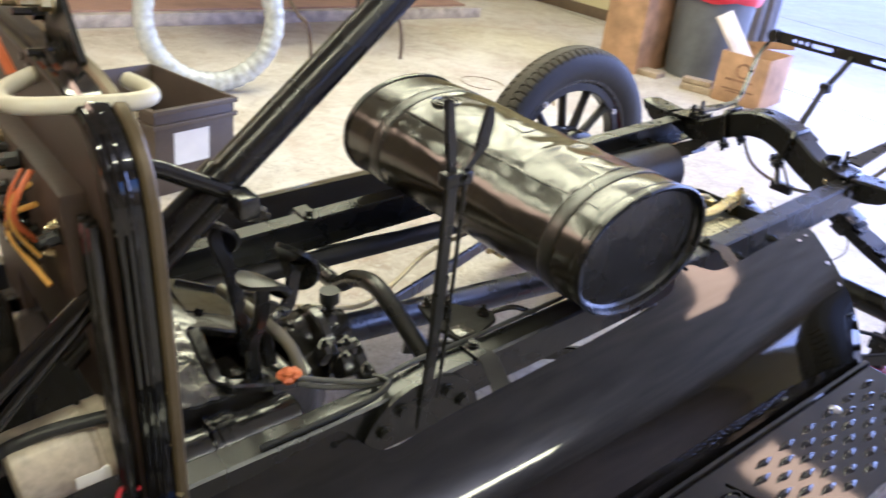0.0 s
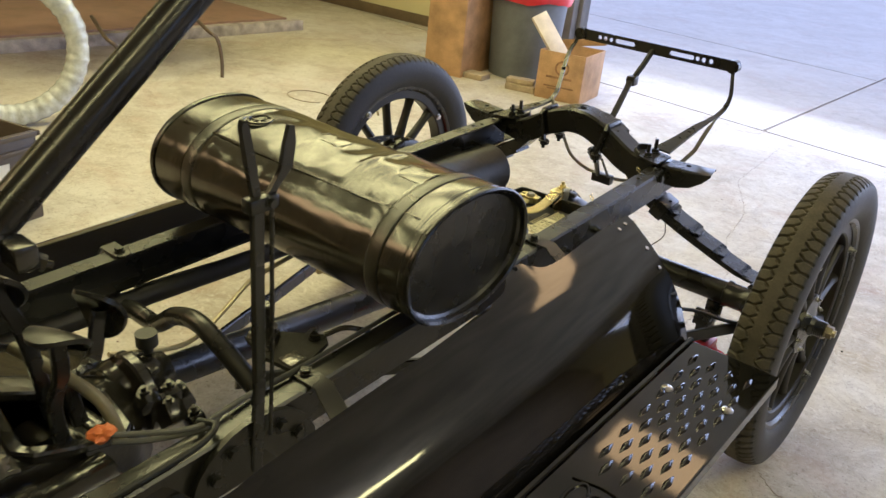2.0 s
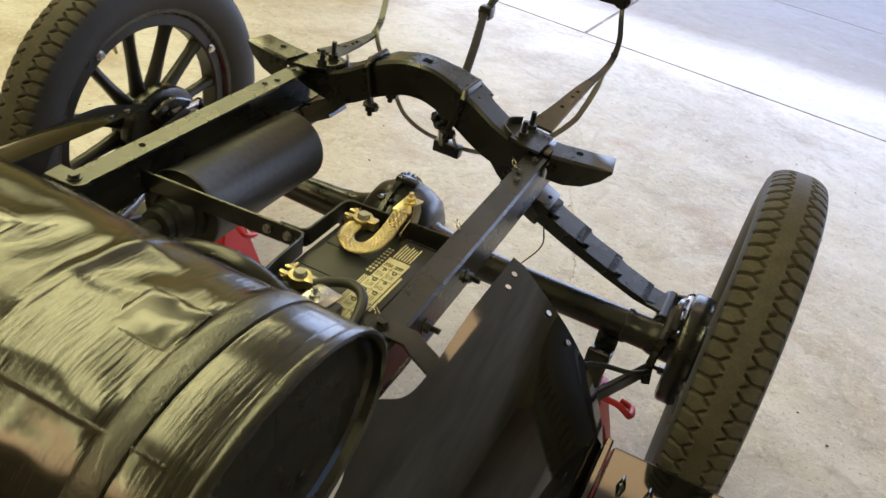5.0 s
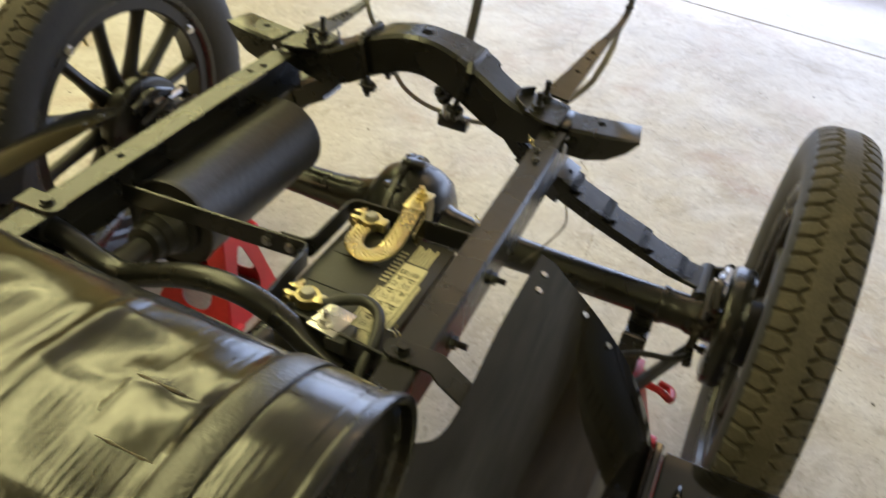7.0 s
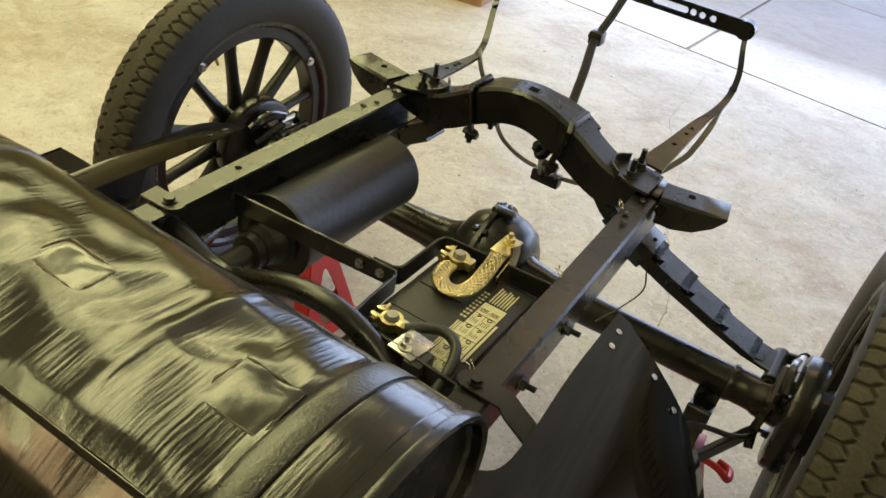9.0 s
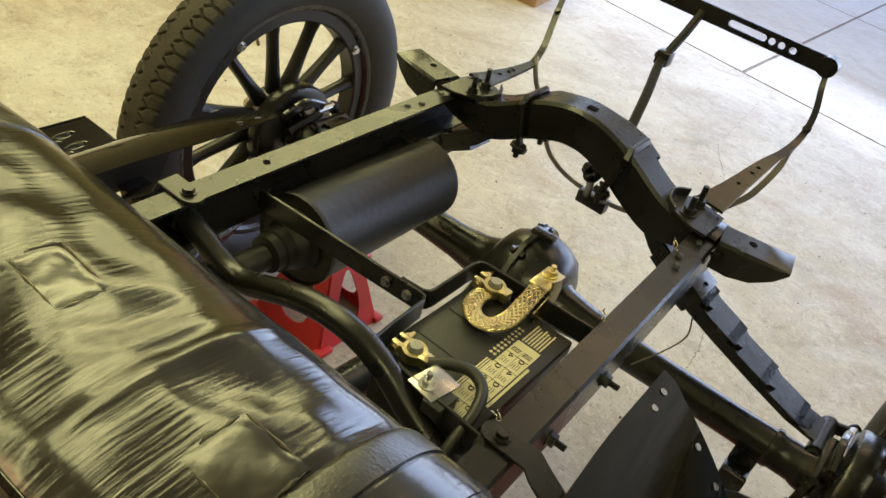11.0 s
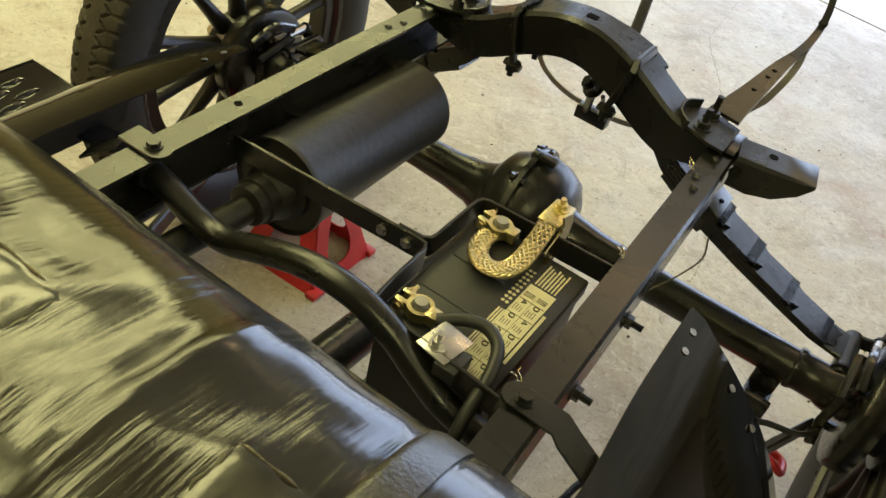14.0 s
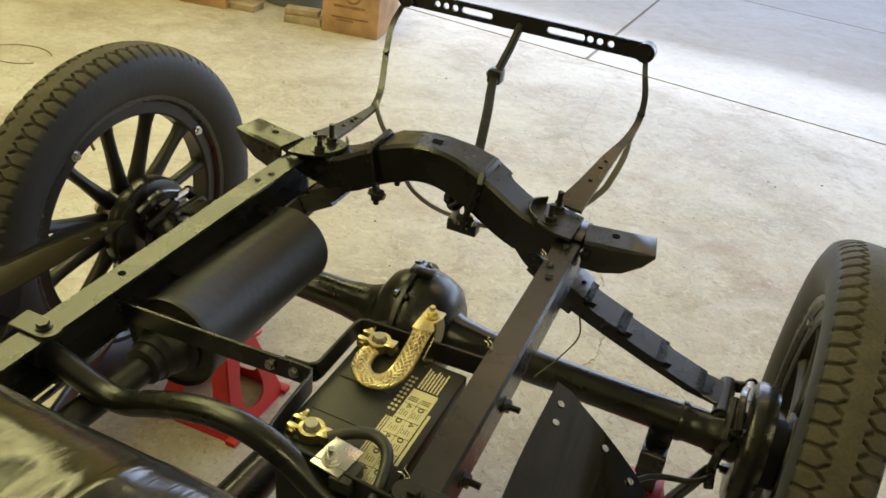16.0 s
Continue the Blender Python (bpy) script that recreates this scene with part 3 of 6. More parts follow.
def chassis_frame():
    ob = thing("chassis_frame", (0, -1.2, RAIL_Z), "black painted pressed steel chassis frame of a vintage car", "chassis")
    w, h, t = 0.044, 0.073, 0.005
    for s in (1, -1):
        bm = B()
        pr = [(0, -0.004), (-s * 0.004, 0), (-s * w, 0), (-s * w, -t), (-s * t, -t), (-s * t, -h + t), (-s * w, -h + t), (-s * w, -h), (-s * 0.004, -h), (0, -h + 0.004)]
        sweep(bm, [(rail(s, y)[0], y, rail(s, y)[1]) for y in [-3.2 + 0.1 * i for i in range(32)] + [0.0, 0.055]], pr)
        beam = part("side_rail", bm, BLACK, ob)
        for x, y in ((0.279, 0.034), (0.262, 0.012), (0.268, -0.035), (0.262, -0.10), (0.27, -0.13)):
            bm = B()
            turn(bm, [(0, 0.004), (0.004, 0.0035), (0.0065, 0)], (s * x, y, RAIL_Z), "Z", 10)
            part("rivet", bm, BLACK, beam)
        for y in (-0.46,) if s < 0 else ():
            bm = B()
            c = Vector((rail(s, y)[0] - s * 0.022, y, rail(s, y)[1]))
            cyl(bm, c, c + Vector((0, 0, 0.0006)), 0.006, 12)
            part("bolt_hole", bm, HOLE, beam)
        for y in (-0.521, -0.378):
            bm = B()
            bolt(bm, (rail(s, y)[0], y, 0.590), (s, 0, 0), r=0.009, h=0.008, stud=0.014)
            part("side_bolt", bm, BLACK, beam)
        # strap brackets that carry the splash apron
        for y in (-0.605, -1.262):
            bm = B()
            rx, rz = abs(rail(s, y)[0]), rail(s, y)[1]
            drop = 0.0 if s > 0 else 0.014
            pts = [(s * (rx - 0.038), y, rz + 0.003), (s * (rx + 0.015), y, rz + 0.003), (s * (rx + 0.03), y - 0.004, rz - 0.005 - drop), (s * (rx + 0.075), y - 0.02, rz - 0.014 - 2.6 * drop)]
            bar(bm, pts, 0.034, 0.004)
            turn(bm, [(0, 0.006), (0.017, 0.006), (0.017, 0.0), (0, 0)], (s * (rx - 0.036), y, rz), "Z", 20)
            br = part("apron_bracket", bm, BLACK, ob)
            bm = B()
            bolt(bm, (s * (rx - 0.028), y, rz + 0.006), r=0.0085, h=0.006)
            part("bracket_bolt", bm, BLACK, br)
    # arched rear crossmember: an inverted channel
    top = smooth_path([(-0.286, 0.02, 0.649), (-0.235, 0.02, 0.650), (-0.18, 0.02, 0.662), (-0.11, 0.02, 0.701), (-0.05, 0.02, 0.726), (0, 0.02, 0.733), (0.05, 0.02, 0.726), (0.11, 0.02, 0.701), (0.18, 0.02, 0.662), (0.235, 0.02, 0.650), (0.286, 0.02, 0.649)], 5)
    w, v, h, t = 0.033, 0.037, 0.068, 0.006
    pr = [(-v, -0.006), (-v + 0.006, 0), (w - 0.006, 0), (w, -0.006), (w, -h), (w - t, -h), (w - t, -t), (-v + t, -t), (-v + t, -h), (-v, -h)]
    sc = [(1, 0.5 + 0.5 * min(1.0, max(0.0, (0.275 - abs(q[0])) / 0.08))) for q in top]
    bm = B()
    sweep(bm, top, pr, scales=sc)
    cm = part("rear_crossmember", bm, BLACK, ob)
    bm = B()
    box(bm, -0.009, 0.009, 0.012, 0.026, 0.7332, 0.7342)
    part("slot", bm, HOLE, cm)
    for x, z in ((-0.11, 0.701), (0.1, 0.705)):
        bm = B()
        sgn = 1 if x > 0 else -1
        bar(bm, [(x - sgn * 0.018, -0.022, z - 0.078), (x, -0.020, z - 0.004), (x, -0.012, z + 0.006), (x, 0.052, z + 0.006), (x, 0.06, z - 0.004), (x - sgn * 0.018, 0.062, z - 0.072)], 0.013, 0.011, up=(sgn * 0.9, 0.1, 0.42))
        cl = part("spring_clip", bm, BLACK, ob)
        for y in (-0.022, 0.062):
            bm = B()
            bolt(bm, (x - sgn * 0.018, y, z - 0.078), (0, 0, -1), r=0.011, h=0.012, stud=0.010)
            cyl(bm, (x - sgn * 0.018 - 0.014, y, z - 0.08), (x - sgn * 0.018 + 0.016, y, z - 0.084), 0.007, 8)
            part("clip_nut", bm, BLACK, cl)
    for s in (1, -1):
        # outer body brackets: tapered boats open below
        bm = B()
        xs = (0.288, 0.32, 0.355, 0.385, 0.402)
        pr = [(-0.033, -0.005), (-0.028, 0), (0.028, 0), (0.033, -0.005), (0.033, -0.050), (0.028, -0.050), (0.028, -0.006), (-0.028, -0.006), (-0.028, -0.050), (-0.033, -0.050)]
        sweep(bm, [(s * x, 0.005 + 0.02 * (x - 0.288) / 0.11, 0.656) for x in xs], pr, scales=[(1, 1.0), (1, 1.05), (1, 0.9), (1, 0.5), (0.94, 0.1)])
        bb = part("body_bracket", bm, BLACK, ob)
        bm = B()
        cyl(bm, (s * 0.335, 0.02, 0.656), (s * 0.335, 0.02, 0.6568), 0.007, 12)
        part("bolt_hole", bm, HOLE, bb)
        bm = B()
        bolt(bm, (s * 0.30, -0.028, 0.632), (0, -1, 0), r=0.007, h=0.004)
        part("bracket_rivet", bm, BLACK, bb)
        # corner gusset with its raised fin
        bm = B()
        plate(bm, [(s * 0.272, -0.035), (s * 0.272, 0.045), (s * 0.215, 0.062), (s * 0.19, 0.05), (s * 0.18, 0.015), (s * 0.20, -0.012), (s * 0.245, -0.032)], "z", 0.653, 0.005)
        gp = part("gusset", bm, BLACK, ob)
        bm = B()
        fin = smooth_path([(s * 0.205, -0.014, 0.656), (s * 0.185, 0.004, 0.660), (s * 0.183, 0.03, 0.664), (s * 0.20, 0.055, 0.662)], 4)
        bar(bm, fin, 0.004, 0.02)
        part("fin", bm, BLACK, gp)
        for x, y, st in ((0.225, 0.0, 0.022), (0.225, 0.042, 0.026)):
            bm = B()
            bolt(bm, (s * x, y, 0.658), r=0.0105, h=0.009, stud=st)
            part("stud_nut", bm, BLACK, gp)


chassis_frame()


def rear_bracket():
    ob = thing("rear_bracket", (-0.04, 0.06, 0.66), "black steel hoop bracket with a slotted cross bar behind the frame", "bracket")
    # slotted cross bar, made of strips round the openings
    y, z0, h = 0.425, 0.837, 0.034
    x0, x1 = -0.274, 0.255
    r = 0.0068
    holes = [-0.199, -0.179, -0.158, 0.138, 0.158, 0.181]
    cuts = sorted([(c - r, c + r, 1) for c in holes] + [(-0.143, -0.073, 2), (0.047, 0.127, 2)])
    bm = B()
    for za, zb in ((z0 - h / 2, z0 - r), (z0 + r, z0 + h / 2)):
        box(bm, x0, x1, y - 0.003, y + 0.003, za, zb)
    e = x0
    for a, b, kind in cuts + [(x1, x1, 0)]:
        box(bm, e, a, y - 0.003, y + 0.003, z0 - r, z0 + r)
        e = b
        if not kind:
            continue
        # round the ends of each opening
        for sx, cx in ((-1, a + r), (1, b - r)):
            for sz in (-1, 1):
                arc = [(cx + sx * r * math.cos(k * math.pi / 10), z0 + sz * r * math.sin(k * math.pi / 10)) for k in range(6)]
                ring = arc + [(cx + sx * r, z0 + sz * r)]
                front = [bm.verts.new((px, y - 0.003, pz)) for px, pz in ring]
                back = [bm.verts.new((px, y + 0.003, pz)) for px, pz in ring]
                for k in range(5):
                    bm.faces.new((front[k], front[k + 1], front[6]))
                    bm.faces.new((back[k + 1], back[k], back[6]))
                    bm.faces.new((front[k], back[k], back[k + 1], front[k + 1]))
    cb = part("cross_bar", bm, BLACK, ob)
    for x in (x0 + 0.004, x1 - 0.004):
        bm = B()
        cyl(bm, (x, y - 0.012, z0), (x, y + 0.012, z0), 0.0195, 16)
        part("end_boss", bm, BLACK, cb)
    plates = {1: [(0.240, 0.05, 0.665), (0.252, 0.12, 0.682), (0.264, 0.20, 0.702), (0.273, 0.25, 0.713)],
              -1: [(-0.246, 0.05, 0.66), (-0.243, 0.11, 0.656), (-0.240, 0.17, 0.655), (-0.237, 0.24, 0.658)]}
    strips = {1: [(0.272, 0.24, 0.712), (0.280, 0.30, 0.722), (0.281, 0.35, 0.738), (0.275, 0.385, 0.765), (0.261, 0.41, 0.80), (0.251, 0.424, 0.838)],
              -1: [(-0.238, 0.23, 0.658), (-0.252, 0.285, 0.676), (-0.280, 0.355, 0.73), (-0.291, 0.395, 0.775), (-0.284, 0.415, 0.806), (-0.270, 0.424, 0.838)]}
    for s in (1, -1):
        bm = B()
        base = smooth_path(plates[s], 4)
        n = len(base) - 1
        sweep(bm, base, [(-0.5, -0.003), (0.5, -0.003), (0.5, 0.003), (-0.5, 0.003)], scales=[(0.052 - 0.038 * (i / n) ** 0.8, 1) for i in range(n + 1)])
        arm = part("arm_plate", bm, BLACK, ob)
        q1, q2 = plates[s][1], plates[s][2]
        for f in (0.1, 0.6, 0.85):
            c = [q1[i] + (q2[i] - q1[i]) * f for i in range(3)]
            bm = B()
            cyl(bm, (c[0], c[1], c[2] + 0.0022), (c[0], c[1], c[2] + 0.0036), 0.0042, 10)
            part("bolt_hole", bm, HOLE, arm)
        bm = B()
        pts = smooth_path(strips[s], 6)
        n = len(pts)
        sweep(bm, pts, [(-0.5, -0.0025), (0.5, -0.0025), (0.5, 0.0025), (-0.5, 0.0025)], up=(0, -0.5, 1), scales=[(0.0145 - 0.005 * i / n, 1) for i in range(n)])
        part("arm_strip", bm, BLACK, ob)
        bm = B()
        c = strips[s][2]
        bolt(bm, (c[0], c[1], c[2] + 0.002), (0, -0.6, 0.8), r=0.006, h=0.005)
        part("strip_bolt", bm, BLACK, ob)
    bm = B()
    bar(bm, [(-0.010, 0.423, 0.832), (-0.012, 0.38, 0.795), (-0.018, 0.33, 0.752)], 0.014, 0.016, up=(0, 0.5, 1))
    part("strut", bm, GRIME, ob)
    bm = B()
    bar(bm, [(-0.017, 0.338, 0.758), (-0.012, 0.30, 0.745), (0.02, 0.20, 0.722), (0.056, 0.07, 0.680)], 0.018, 0.010, 4, up=(0, 0.5, 1))
    st = part("strut", bm, GRIME, ob)
    bm = B()
    box(bm, -0.031, -0.003, 0.315, 0.345, 0.738, 0.766, 0.003)
    bolt(bm, (-0.029, 0.33, 0.752), (-1, 0, 0), r=0.006, h=0.005)
    part("strut_clamp", bm, BLACK, st)
    # the hoop's thin lower strip sags under the arch from one arm to the other
    bm = B()
    pts = [(-0.238, 0.24, 0.668), (-0.226, 0.225, 0.655), (-0.212, 0.22, 0.630), (-0.195, 0.22, 0.604), (-0.145, 0.22, 0.518), (-0.112, 0.22, 0.490), (-0.074, 0.22, 0.476), (-0.034, 0.22, 0.471), (0.05, 0.22, 0.472), (0.13, 0.22, 0.50), (0.21, 0.22, 0.56), (0.259, 0.22, 0.62), (0.274, 0.22, 0.655), (0.284, 0.24, 0.695), (0.281, 0.30, 0.716)]
    bar(bm, pts, 0.012, 0.003, 5, up=(0, 1, 0.2))
    part("hoop_strip", bm, material("dull_galvanised_strip", (0.30, 0.29, 0.26), 0.45, metal=0.5), ob, "thin dull strip bent below the arch")
    bm = B()
    box(bm, -0.032, 0.034, 0.186, 0.212, 0.456, 0.484, 0.003)
    cyl(bm, (-0.012, 0.19, 0.48), (0.018, 0.09, 0.60), 0.008, 10)
    cyl(bm, (0.026, 0.19, 0.48), (0.03, 0.12, 0.56), 0.004, 8)
    bolt(bm, (0.012, 0.11, 0.575), (-0.3, -0.6, 0.5), r=0.016, h=0.018, stud=0.01)
    part("hanging_block", bm, BLACK, ob)


rear_bracket()


def spring_z(x):
    x = abs(x)
    pts = [(0, 0.720), (0.05, 0.716), (0.09, 0.706), (0.124, 0.686), (0.163, 0.645), (0.2, 0.604), (0.25, 0.574), (0.29, 0.5525), (0.33, 0.5345), (0.403, 0.5065), (0.481, 0.4795), (0.56, 0.4535), (0.62, 0.430)]
    for (a, za), (b, zb) in zip(pts, pts[1:]):
        if x <= b:
            return za + (zb - za) * (x - a) / (b - a)
    return pts[-1][1]


def leaf_spring():
    ob = thing("rear_leaf_spring", (0, 0.037, 0.42), "black transverse stepped leaf spring over the rear axle", "leaf spring")
    ends = (0.13, 0.20, 0.265, 0.330, 0.403, 0.481, 0.560)
    pitch, yc = 0.008, 0.038
    for k, e in enumerate(ends):
        bm = B()
        n = 32
        xs = [e * i / n for i in range(-n, n + 1)]
        # shouldered ends: cut across the corners, then blunt
        xs[0:1] = [-e, -e + 0.003, -e + 0.030]
        xs[-1:] = [e - 0.030, e - 0.003, e]
        sc = [(1, 1)] * len(xs)
        for q, f in ((0, 0.56), (1, 0.62), (2, 1.0)):
            sc[q] = (f, 1.0)
            sc[-1 - q] = (f, 1.0)
        pts = [(x, yc, spring_z(x) - pitch * k) for x in xs]
        sweep(bm, pts, [(-0.033, -0.0045), (0.033, -0.0045), (0.034, 0.0), (0.033, 0.0035), (-0.033, 0.0035), (-0.034, 0.0)], scales=sc)
        part("leaf", bm, BLACK, ob)
    for s in (1, -1):
        bm = B()
        bar(bm, [(s * x, yc, spring_z(x) - pitch * 7) for x in (0.2, 0.25, 0.30, 0.36, 0.45, 0.52)] + [(s * 0.575, yc, 0.402)], 0.066, 0.009)
        part("main_leaf", bm, BLACK, ob)
        bm = B()
        x = 0.297
        box(bm, -0.02, 0.02, -0.037, 0.037, -0.062, -0.012, 0.003, Matrix.Translation((s * x, yc, spring_z(x))) @ Matrix.Rotation(s * 0.43, 4, "Y"))
        clip = part("rebound_clip", bm, BLACK, ob)
        bm = B()
        cyl(bm, (s * (x + 0.001), yc, spring_z(x) - 0.013), (s * (x + 0.0015), yc, spring_z(x) - 0.0112), 0.0042, 10)
        part("clip_hole", bm, HOLE, clip)
        bm = B()
        zc = 0.393
        cyl(bm, (s * 0.583, -0.006, zc), (s * 0.583, 0.086, zc), 0.0155)
        bolt(bm, (s * 0.583, -0.008, zc), (0, -1, 0), r=0.012, h=0.010, stud=0.006)
        sh = part("spring_eye", bm, BLACK, ob)
        for y in (-0.004, 0.082):
            bm = B()
            bar(bm, [(s * 0.576, y, zc - 0.001), (s * 0.602, y, zc + 0.003), (s * 0.628, y, zc + 0.012)], 0.008, 0.024, 3)
            bolt(bm, (s * 0.621, y + (0.006 if y > 0 else -0.006), zc + 0.012), (0, 1 if y > 0 else -1, 0), r=0.009, h=0.008)
            part("shackle_link", bm, BLACK, sh)
        bm = B()
        cyl(bm, (s * 0.621, -0.004, zc + 0.012), (s * 0.621, 0.084, zc + 0.012), 0.011, 14)
        part("shackle_pin", bm, STEEL, sh, "bare steel shackle pin")
        bm = B()
        tube(bm, [(s * 0.621, 0.04, zc + 0.01), (s * 0.628, 0.02, zc - 0.005), (s * 0.634, -0.01, AX + 0.02)], 0.016, 12, radii=[0.014, 0.017, 0.024])
        part("spring_perch", bm, BLACK, sh)
    for s in (1, -1):
        bm = B()
        tube(bm, [(s * 0.31, -0.0, 0.49), (s * 0.318, -0.01, 0.455), (s * 0.30, -0.05, 0.43), (s * 0.27, -0.09, 0.40)], 0.0016, 6, 5)
        part("loose_wire", bm, JOINT, ob)


leaf_spring()


def rear_axle():
    ob = thing("rear_axle", (0, 0, AX - 0.1), "black rear axle with a bulbous differential housing and tapered tubes", "axle")
    ob.matrix_world = TILT @ Matrix.Translation((0, AY, AX - 0.1))
    for s in (1, -1):
        flip = None if s > 0 else Matrix.Rotation(math.pi, 4, "Z")
        bm = B()
        turn(bm, [(0, 0.04), (0.075, 0.045), (0.056, 0.07), (0.043, 0.10), (0.036, 0.15), (0.033, 0.22), (0.031, 0.3), (0.031, 0.52), (0.036, 0.522), (0.036, 0.53), (0.033, 0.535), (0.033, 0.57), (0.037, 0.58), (0.039, 0.6), (0.039, 0.63), (0, 0.63)], (0, 0, AX), "X", 28, flip)
        part("axle_tube", bm, BLACK, ob)
        bm = B()
        turn(bm, [(0, 0.622), (0.098, 0.622), (0.108, 0.626), (0.111, 0.632), (0.111, 0.655), (0.107, 0.662), (0, 0.662)], (0, 0, AX), "X", 36, flip)
        drum = part("brake_drum", bm, BLACK, ob)
        bm = B()
        cyl(bm, (s * 0.60, -0.05, AX + 0.03), (s * 0.60, 0.04, AX + 0.05), 0.010, 10)
        bar(bm, [(s * 0.605, -0.035, AX + 0.04), (s * 0.595, -0.055, AX - 0.02), (s * 0.60, -0.07, AX - 0.06)], 0.016, 0.008, 3)
        part("brake_lever_arm", bm, GREASE, drum)
        for dy, dz in ((-0.045, 0.055), (0.05, 0.045), (0.0, -0.07)):
            bm = B()
            bolt(bm, (s * 0.624, dy, AX + dz), (-s, 0, 0), r=0.009, h=0.010, stud=0.012)
            part("plate_bolt", bm, GREASE, drum)
        bm = B()
        bar(bm, [(s * 0.612, -0.055, AX + 0.065), (s * 0.606, 0.0, AX + 0.085), (s * 0.612, 0.06, AX + 0.06)], 0.02, 0.012, 4, up=(s, 0, 0))
        part("brake_cam_arm", bm, GREASE, drum)
        bm = B()
        bar(bm, [(s * 0.59, -0.04, AX - 0.055), (s * 0.46, -0.34, AX - 0.03), (s * 0.06, -1.22, AX + 0.12)], 0.012, 0.032)
        part("radius_rod", bm, BLACK, ob)
        bm = B()
        tube(bm, [(s * 0.598, -0.07, AX - 0.03), (s * 0.57, -0.12, AX - 0.01), (s * 0.48, -0.2, AX + 0.02), (s * 0.35, -0.5, AX + 0.08), (s * 0.30, -1.2, AX + 0.16)], 0.005, 8, 5)
        part("brake_rod", bm, BLACK, ob)
    bm = B()
    turn(bm, [(0, -0.078), (0.066, -0.076), (0.092, -0.06), (0.106, -0.033), (0.113, 0.0), (0.106, 0.033), (0.092, 0.06), (0.066, 0.076), (0, 0.078)], (0.012, 0, AX), "X", 40)
    diff = part("differential_housing", bm, BLACK, ob)
    bm = B()
    turn(bm, [(0.11, -0.005), (0.121, -0.005), (0.121, 0.005), (0.11, 0.005)], (0.0, 0, AX), "X", 40)
    part("flange", bm, BLACK, diff)
    for k in range(7):
        a = radians(20 + 50 * k)
        bm = B()
        c = Vector((0, 0.116 * math.cos(a), AX + 0.116 * math.sin(a)))
        bolt(bm, c + Vector((-0.005, 0, 0)), (-1, 0, 0), r=0.007, h=0.008, stud=0.006)
        bolt(bm, c + Vector((0.005, 0, 0)), (1, 0, 0), r=0.007, h=0.006)
        part("flange_bolt", bm, GREASE, diff)
    bm = B()
    box(bm, -0.012, 0.036, -0.008, 0.014, AX + 0.114, AX + 0.127, 0.004)
    part("top_lug", bm, BLACK, diff)
    bm = B()
    turn(bm, [(0.05, 0.0), (0.048, 0.03), (0.036, 0.08), (0.031, 0.12), (0.03, 1.25), (0.036, 1.26), (0.036, 1.30), (0, 1.30)], (0, -0.09, AX + 0.01), "Y", 24, Matrix.Rotation(radians(180 - 7.0), 4, "X") )
    part("torque_tube", bm, BLACK, ob)
    return ob


AXLE = rear_axle()


# ---- the car: wheels ----
def tread_depth(ang, u):
    """How deep the tyre's pattern is cut at an angle and a place across the tread, -1 to 1."""
    a = abs(u)
    ph = (ang * 84 / (2 * math.pi) + (0.5 if u < 0 else 0.0)) % 1.0
    d = min(ph, 1 - ph)
    # slots run in from the shoulder and fork beside a broad smooth rib
    if a > 0.56:
        off, w = d, 0.085 + 0.10 * max(0.0, a - 0.7)
    elif a > 0.30:
        f = (0.56 - a) / 0.26
        off, w = abs(d - 0.38 * f ** 0.75), 0.095 - 0.02 * f
    else:
        return 0.0
    return min(1.0, max(0.0, 1.6 - off / w))


def tyre_mesh():
    n = 1680
    prof = [(-0.030, 0.274, 0), (-0.043, 0.288, 0), (-0.0525, 0.314, 0), (-0.054, 0.339, 0), (-0.0515, 0.357, 0), (-0.048, 0.366, 0.0)]
    us = [-1.0 + 2.0 * i / 36 for i in range(37)]
    tread = [(0.046 * u, 0.383 - 0.013 * abs(u) ** 3, u) for u in us]
    prof = prof + [(x, r, u) for x, r, u in tread] + [(-x, r, 0) for x, r, _ in reversed(prof)]
    k = len(prof)
    nt = len(tread)
    verts, faces = [], []
    for i in range(n):
        a = 2 * math.pi * i / n
        for j, (x, r, u) in enumerate(prof):
            if 6 <= j < 6 + nt:
                r = r - 0.0065 * tread_depth(a, u)
            verts.append((x, r * math.cos(a), r * math.sin(a)))
    for i in range(n):
        for j in range(k - 1):
            a, b = i * k + j, ((i + 1) % n) * k + j
            faces.append((a, b, b + 1, a + 1))
    me = bpy.data.meshes.new("tyre")
    me.from_pydata(verts, [], faces)
    me.materials.append(RUBBER)
    # the tread is paler and browner than the sidewall
    me.materials.append(material("brown_tread_rubber", (0.055, 0.048, 0.035), 0.75, vary=0.35, scale=25, bump=0.2, bump_scale=200))
    for i, p in enumerate(me.polygons):
        p.use_smooth = True
        p.material_index = 1 if 6 <= i % (k - 1) < 4 + nt else 0
    me.set_sharp_from_angle(angle=radians(50))
    return me


TYRE = tyre_mesh()


SPOKE = material("black_wheel_paint", (0.010, 0.009, 0.008), 0.42, bump=0.1, bump_scale=60, vary=0.35, rough_vary=0.1)


